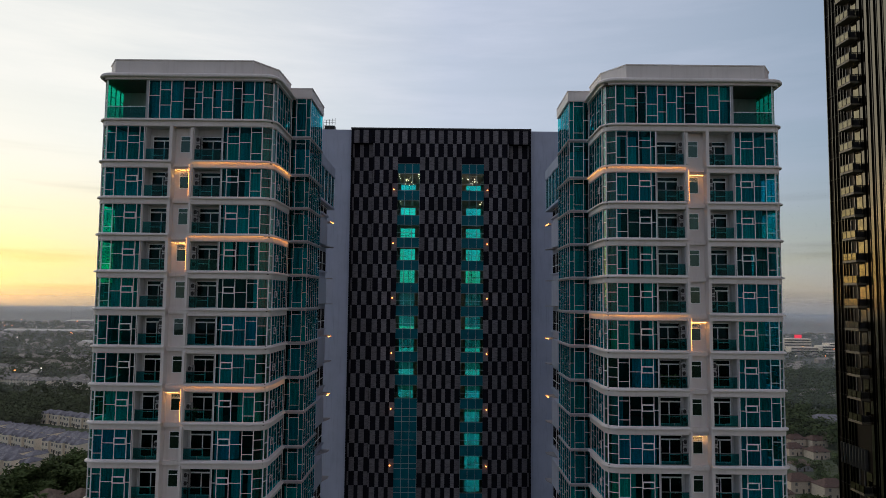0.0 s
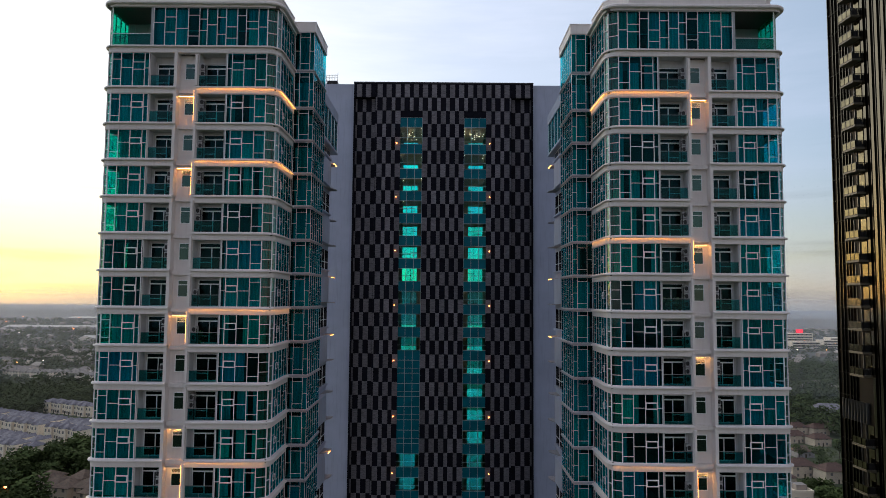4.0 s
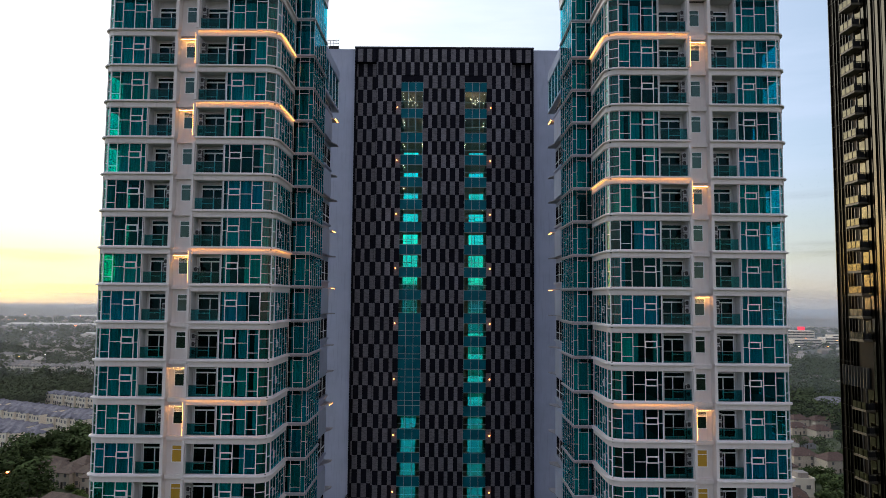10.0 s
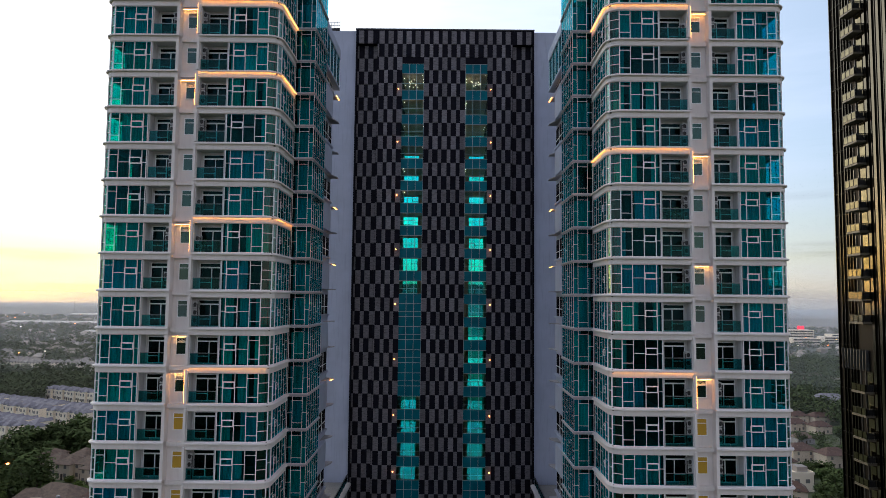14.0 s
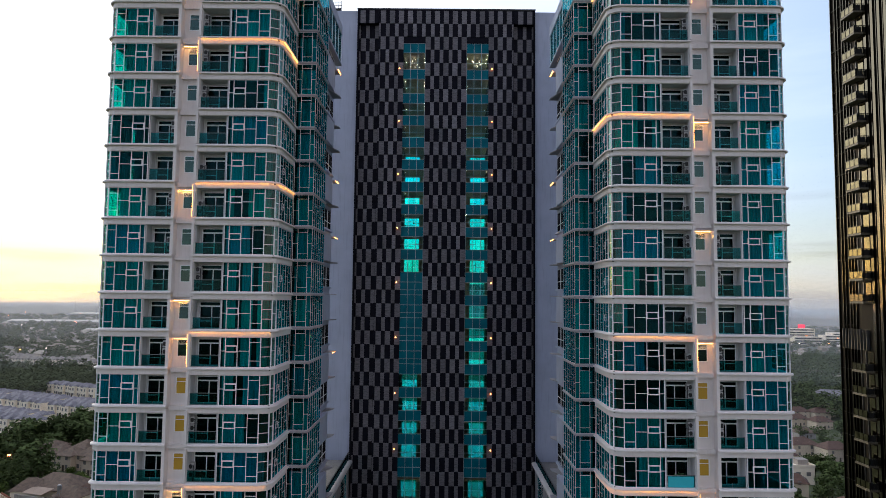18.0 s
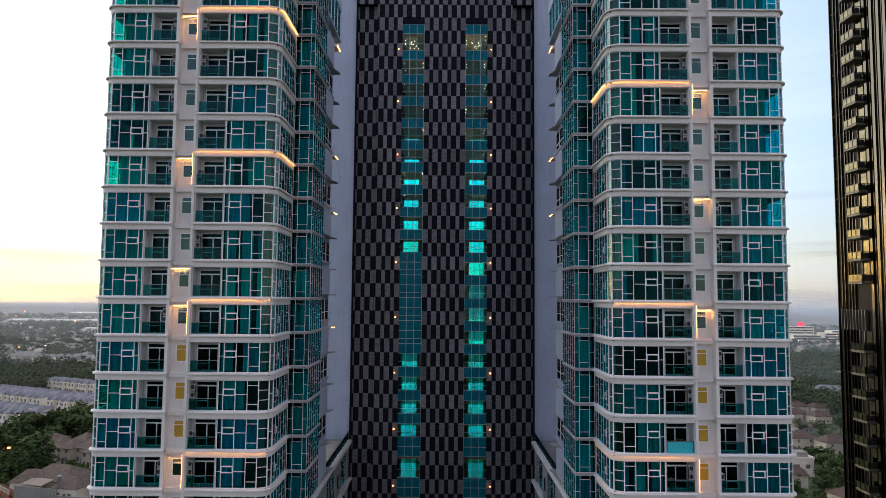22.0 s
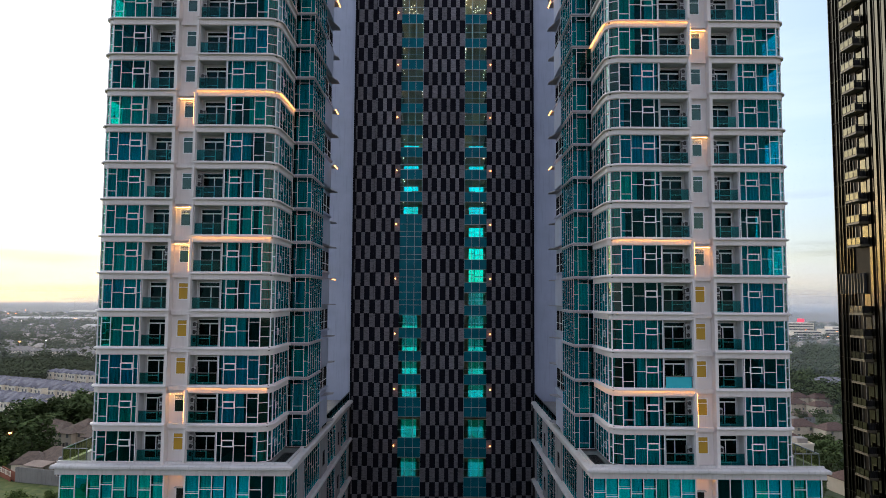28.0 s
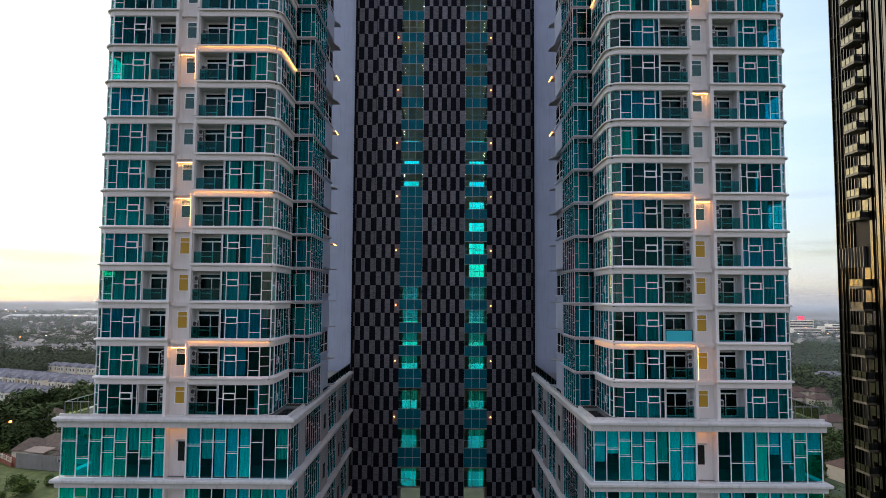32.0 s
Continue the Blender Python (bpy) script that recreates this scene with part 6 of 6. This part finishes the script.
# far roofs and blocks
def far_town(name, label, seed, n, box, keep, hts, mats):
    rng = random.Random(seed)
    sh = Shape()
    for x, y in scatter(seed, n, box, keep):
        w, d, h = rng.uniform(7, 20), rng.uniform(7, 14), rng.uniform(*hts)
        z = land(x, y)
        sh.box(x - w / 2, x + w / 2, y - d / 2, y + d / 2, z - 1, z + h)
        sh.add([(x - w / 2 - 0.6, y - d / 2 - 0.6, z + h), (x + w / 2 + 0.6, y - d / 2 - 0.6, z + h), (x + w / 2 + 0.6, y + d / 2 + 0.6, z + h), (x - w / 2 - 0.6, y + d / 2 + 0.6, z + h), (x - w / 4, y, z + h + 3), (x + w / 4, y, z + h + 3)],
               [(0, 1, 5, 4), (1, 2, 5), (2, 3, 4, 5), (3, 0, 4)])
    tagged(obj(name, sh.mesh(name, mats)), label, "buildings", kind="stuff")


FARTOWN = mat("far_town", (0.35, 0.34, 0.33), 0.8)
_h = node(FARTOWN, "ShaderNodeValToRGB")
_e = _h.color_ramp.elements
_e[0].color, _e[1].color = (0.24, 0.205, 0.16, 1), (0.50, 0.45, 0.37, 1)
_e.new(0.6).color = (0.31, 0.26, 0.20, 1)
link(FARTOWN, rnd(FARTOWN, True), _h.inputs["Fac"])
base(FARTOWN, _h.outputs["Color"])
view = lambda x, y: 0.40 * y < abs(x) < 0.74 * y
far_town("far_houses", "scattered pale roofs of the middle distance", 41, 160, (-700, 700, 620, 950), view, (3, 5.5), FARTOWN)
far_town("far_houses", "hazy far town of low pale buildings", 42, 500, (-1800, 1800, 950, 2400), view, (3, 8), FARTOWN)
far_town("far_houses", "hazy town along the horizon", 43, 700, (-3400, 3400, 2400, 4600), view, (4, 15), FARTOWN)
for x, y, w, d, h in ((-790, 1390, 190, 40, 9), (-610, 1330, 120, 36, 9), (-900, 1800, 160, 60, 14), (-730, 1560, 80, 30, 9), (-545, 1080, 46, 22, 7)):
    t = thing("warehouse", "long pale roofed warehouse in the far town", "warehouse", "far warehouses", (x, y, 0))
    a, b = Shape(), Shape()
    a.box(x - w / 2, x + w / 2, y - d / 2, y + d / 2, -1, h)
    b.add([(x - w / 2 - 1, y - d / 2 - 1, h), (x + w / 2 + 1, y - d / 2 - 1, h), (x + w / 2 + 1, y + d / 2 + 1, h), (x - w / 2 - 1, y + d / 2 + 1, h), (x - w / 2 - 1, y, h + 3), (x + w / 2 + 1, y, h + 3)], [(0, 1, 5, 4), (1, 2, 5), (2, 3, 4, 5), (3, 0, 4)])
    part("wall", a.mesh("wall", CONCRETE), t)
    part("roof", b.mesh("roof", SHED), t)
mast = thing("mast", "thin steel lattice mast on the far plain", "mast", at=(-1010, 1850, 0))
mq = Shape()
for k in range(4):
    cxm, cym = (1.5 if k % 2 else -1.5), (1.5 if k // 2 else -1.5)
    mq.add([(-1010 + cxm, 1850 + cym, -1), (-1010 + cxm + 0.6, 1850 + cym, -1), (-1010 + 0.3, 1850, 52), (-1010, 1850, 52)], [(0, 1, 2, 3)])
for k in range(12):
    mq.box(-1011.6, -1008.4, 1849.8, 1850.2, 4 * k, 4 * k + 0.5)
part("frame", mq.mesh("frame", METAL), mast)


def slab_block(x, y, w, d, h, floors, label, sign=False):
    z = land(x, y)
    t = thing("office_block", label, "building", "far blocks", (x, y, z))
    a = Shape()
    a.box(x - w / 2, x + w / 2, y - d / 2, y + d / 2, z - 1, z + h)
    part("wall", a.mesh("wall", HOUSE_WHITE), t)
    for f in range(floors):
        g = Shape()
        zz = z + 1.2 + h / floors * f
        g.box(x - w / 2 + 1, x + w / 2 - 1, y - d / 2 - 0.15, y - d / 2, zz, zz + h / floors * 0.45)
        part("window", g.mesh("window", DARK_GLASS), t)
    if sign:
        sg = Shape()
        sg.box(x - 6, x + 7, y - d / 2 - 1.0, y - d / 2 - 0.4, z + h + 1.0, z + h + 7.5)
        sg_ob = thing("sign_board", "glowing red roof sign on a far block", "sign", at=(x, y - d / 2, z + h))
        part("panel", sg.mesh("panel", RED), sg_ob)
        lg = Shape()
        lg.box(x - 5, x - 4.5, y - d / 2 - 0.8, y - d / 2 - 0.4, z + h, z + h + 1.2)
        lg.box(x + 5, x + 5.5, y - d / 2 - 0.8, y - d / 2 - 0.4, z + h, z + h + 1.2)
        part("post", lg.mesh("post", METAL), sg_ob)


slab_block(655, 1270, 50, 24, 28, 6, "white office block under a red roof sign", True)
slab_block(668, 1240, 80, 20, 14, 3, "long low white block among trees")
slab_block(700, 1230, 46, 26, 18, 4, "white office block on the far hillside")
slab_block(716, 1240, 40, 24, 22, 5, "pale office block on the far hillside")


# a street lamp among the trees, already lit
sl_ = thing("street_lamp", "street lamp with an orange glowing head among trees", "lamp", at=(-156.0, 249.0, 0))
q = Shape()
q.box(-156.06, -155.94, 248.94, 249.06, -0.3, 5.4)
q.box(-156.05, -155.95, 247.7, 249.0, 5.3, 5.4)
part("pole", q.mesh("pole", METAL), sl_)
q = Shape()
q.box(-156.35, -155.65, 247.3, 248.0, 4.8, 5.3)
part("lamp_head", q.mesh("lamp_head", BULB), sl_, label="orange glowing lamp head")

# far town lamps, lit at dusk, enlarged with distance for the camera's view
rng_l = random.Random(77)
for k in range(26):
    if k < 10:
        y = rng_l.uniform(2200, 3000)
        x = y * rng_l.uniform(0.51, 0.60)
    elif k < 16:
        y = rng_l.uniform(900, 1500)
        x = y * rng_l.uniform(0.51, 0.60)
    else:
        y = rng_l.uniform(520, 1700)
        x = -y * rng_l.uniform(0.53, 0.65)
    h, w = 9 + y * 0.006, 0.35 + y * 0.00022
    lp = thing("street_lamp", "far street lamp with a glowing head enlarged for the view", "lamp", "far town lamps", (x, y, land(x, y)))
    q = Shape()
    q.box(x - 0.12, x + 0.12, y - 0.12, y + 0.12, land(x, y) - 0.5, land(x, y) + h)
    part("pole", q.mesh("pole", METAL), lp)
    q = Shape()
    q.box(x - w, x + w, y - w, y + w, land(x, y) + h, land(x, y) + h + w)
    part("lamp_head", q.mesh("lamp_head", BULB if k % 3 else WHITE_LAMP), lp, label="enlarged glowing lamp head")

ANNEX = house_meshes(8, 7, 3.8, 2.6, HOUSE_WHITE, ROOF_BROWN, 0.3)
house(ANNEX, -109.5, 205.5, -15, "low cream annex with a brown tiled hip roof behind a wall", "gardens houses")
house(ANNEX, -125.0, 210.5, 10, "low cream annex with a brown tiled hip roof behind a wall", "gardens houses", 1.12)
tank = thing("water_tank", "small grey water tank on a stand beside a roof", "tank", at=(-112.5, 203, 0))
q = Shape()
n_ = 12
ring_ = [(r_ * math.cos(2 * math.pi * k / n_) - 112.5, r_ * math.sin(2 * math.pi * k / n_) + 203, z_) for r_, z_ in ((0.6, 5.6), (0.62, 6.0), (0.6, 6.9), (0.35, 7.2)) for k in range(n_)]
q.add(ring_, [(i * n_ + k, i * n_ + (k + 1) % n_, (i + 1) * n_ + (k + 1) % n_, (i + 1) * n_ + k) for i in range(3) for k in range(n_)] + [tuple(range(n_))[::-1], tuple(range(3 * n_, 4 * n_))])
part("tank", q.mesh("tank", METAL), tank)
q = Shape()
for dx, dy in ((-0.4, -0.4), (0.3, -0.4), (-0.4, 0.3), (0.3, 0.3)):
    q.box(-112.5 + dx, -112.4 + dx, 203 + dy, 203.1 + dy, -0.2, 5.6)
part("stand", q.mesh("stand", METAL), tank)
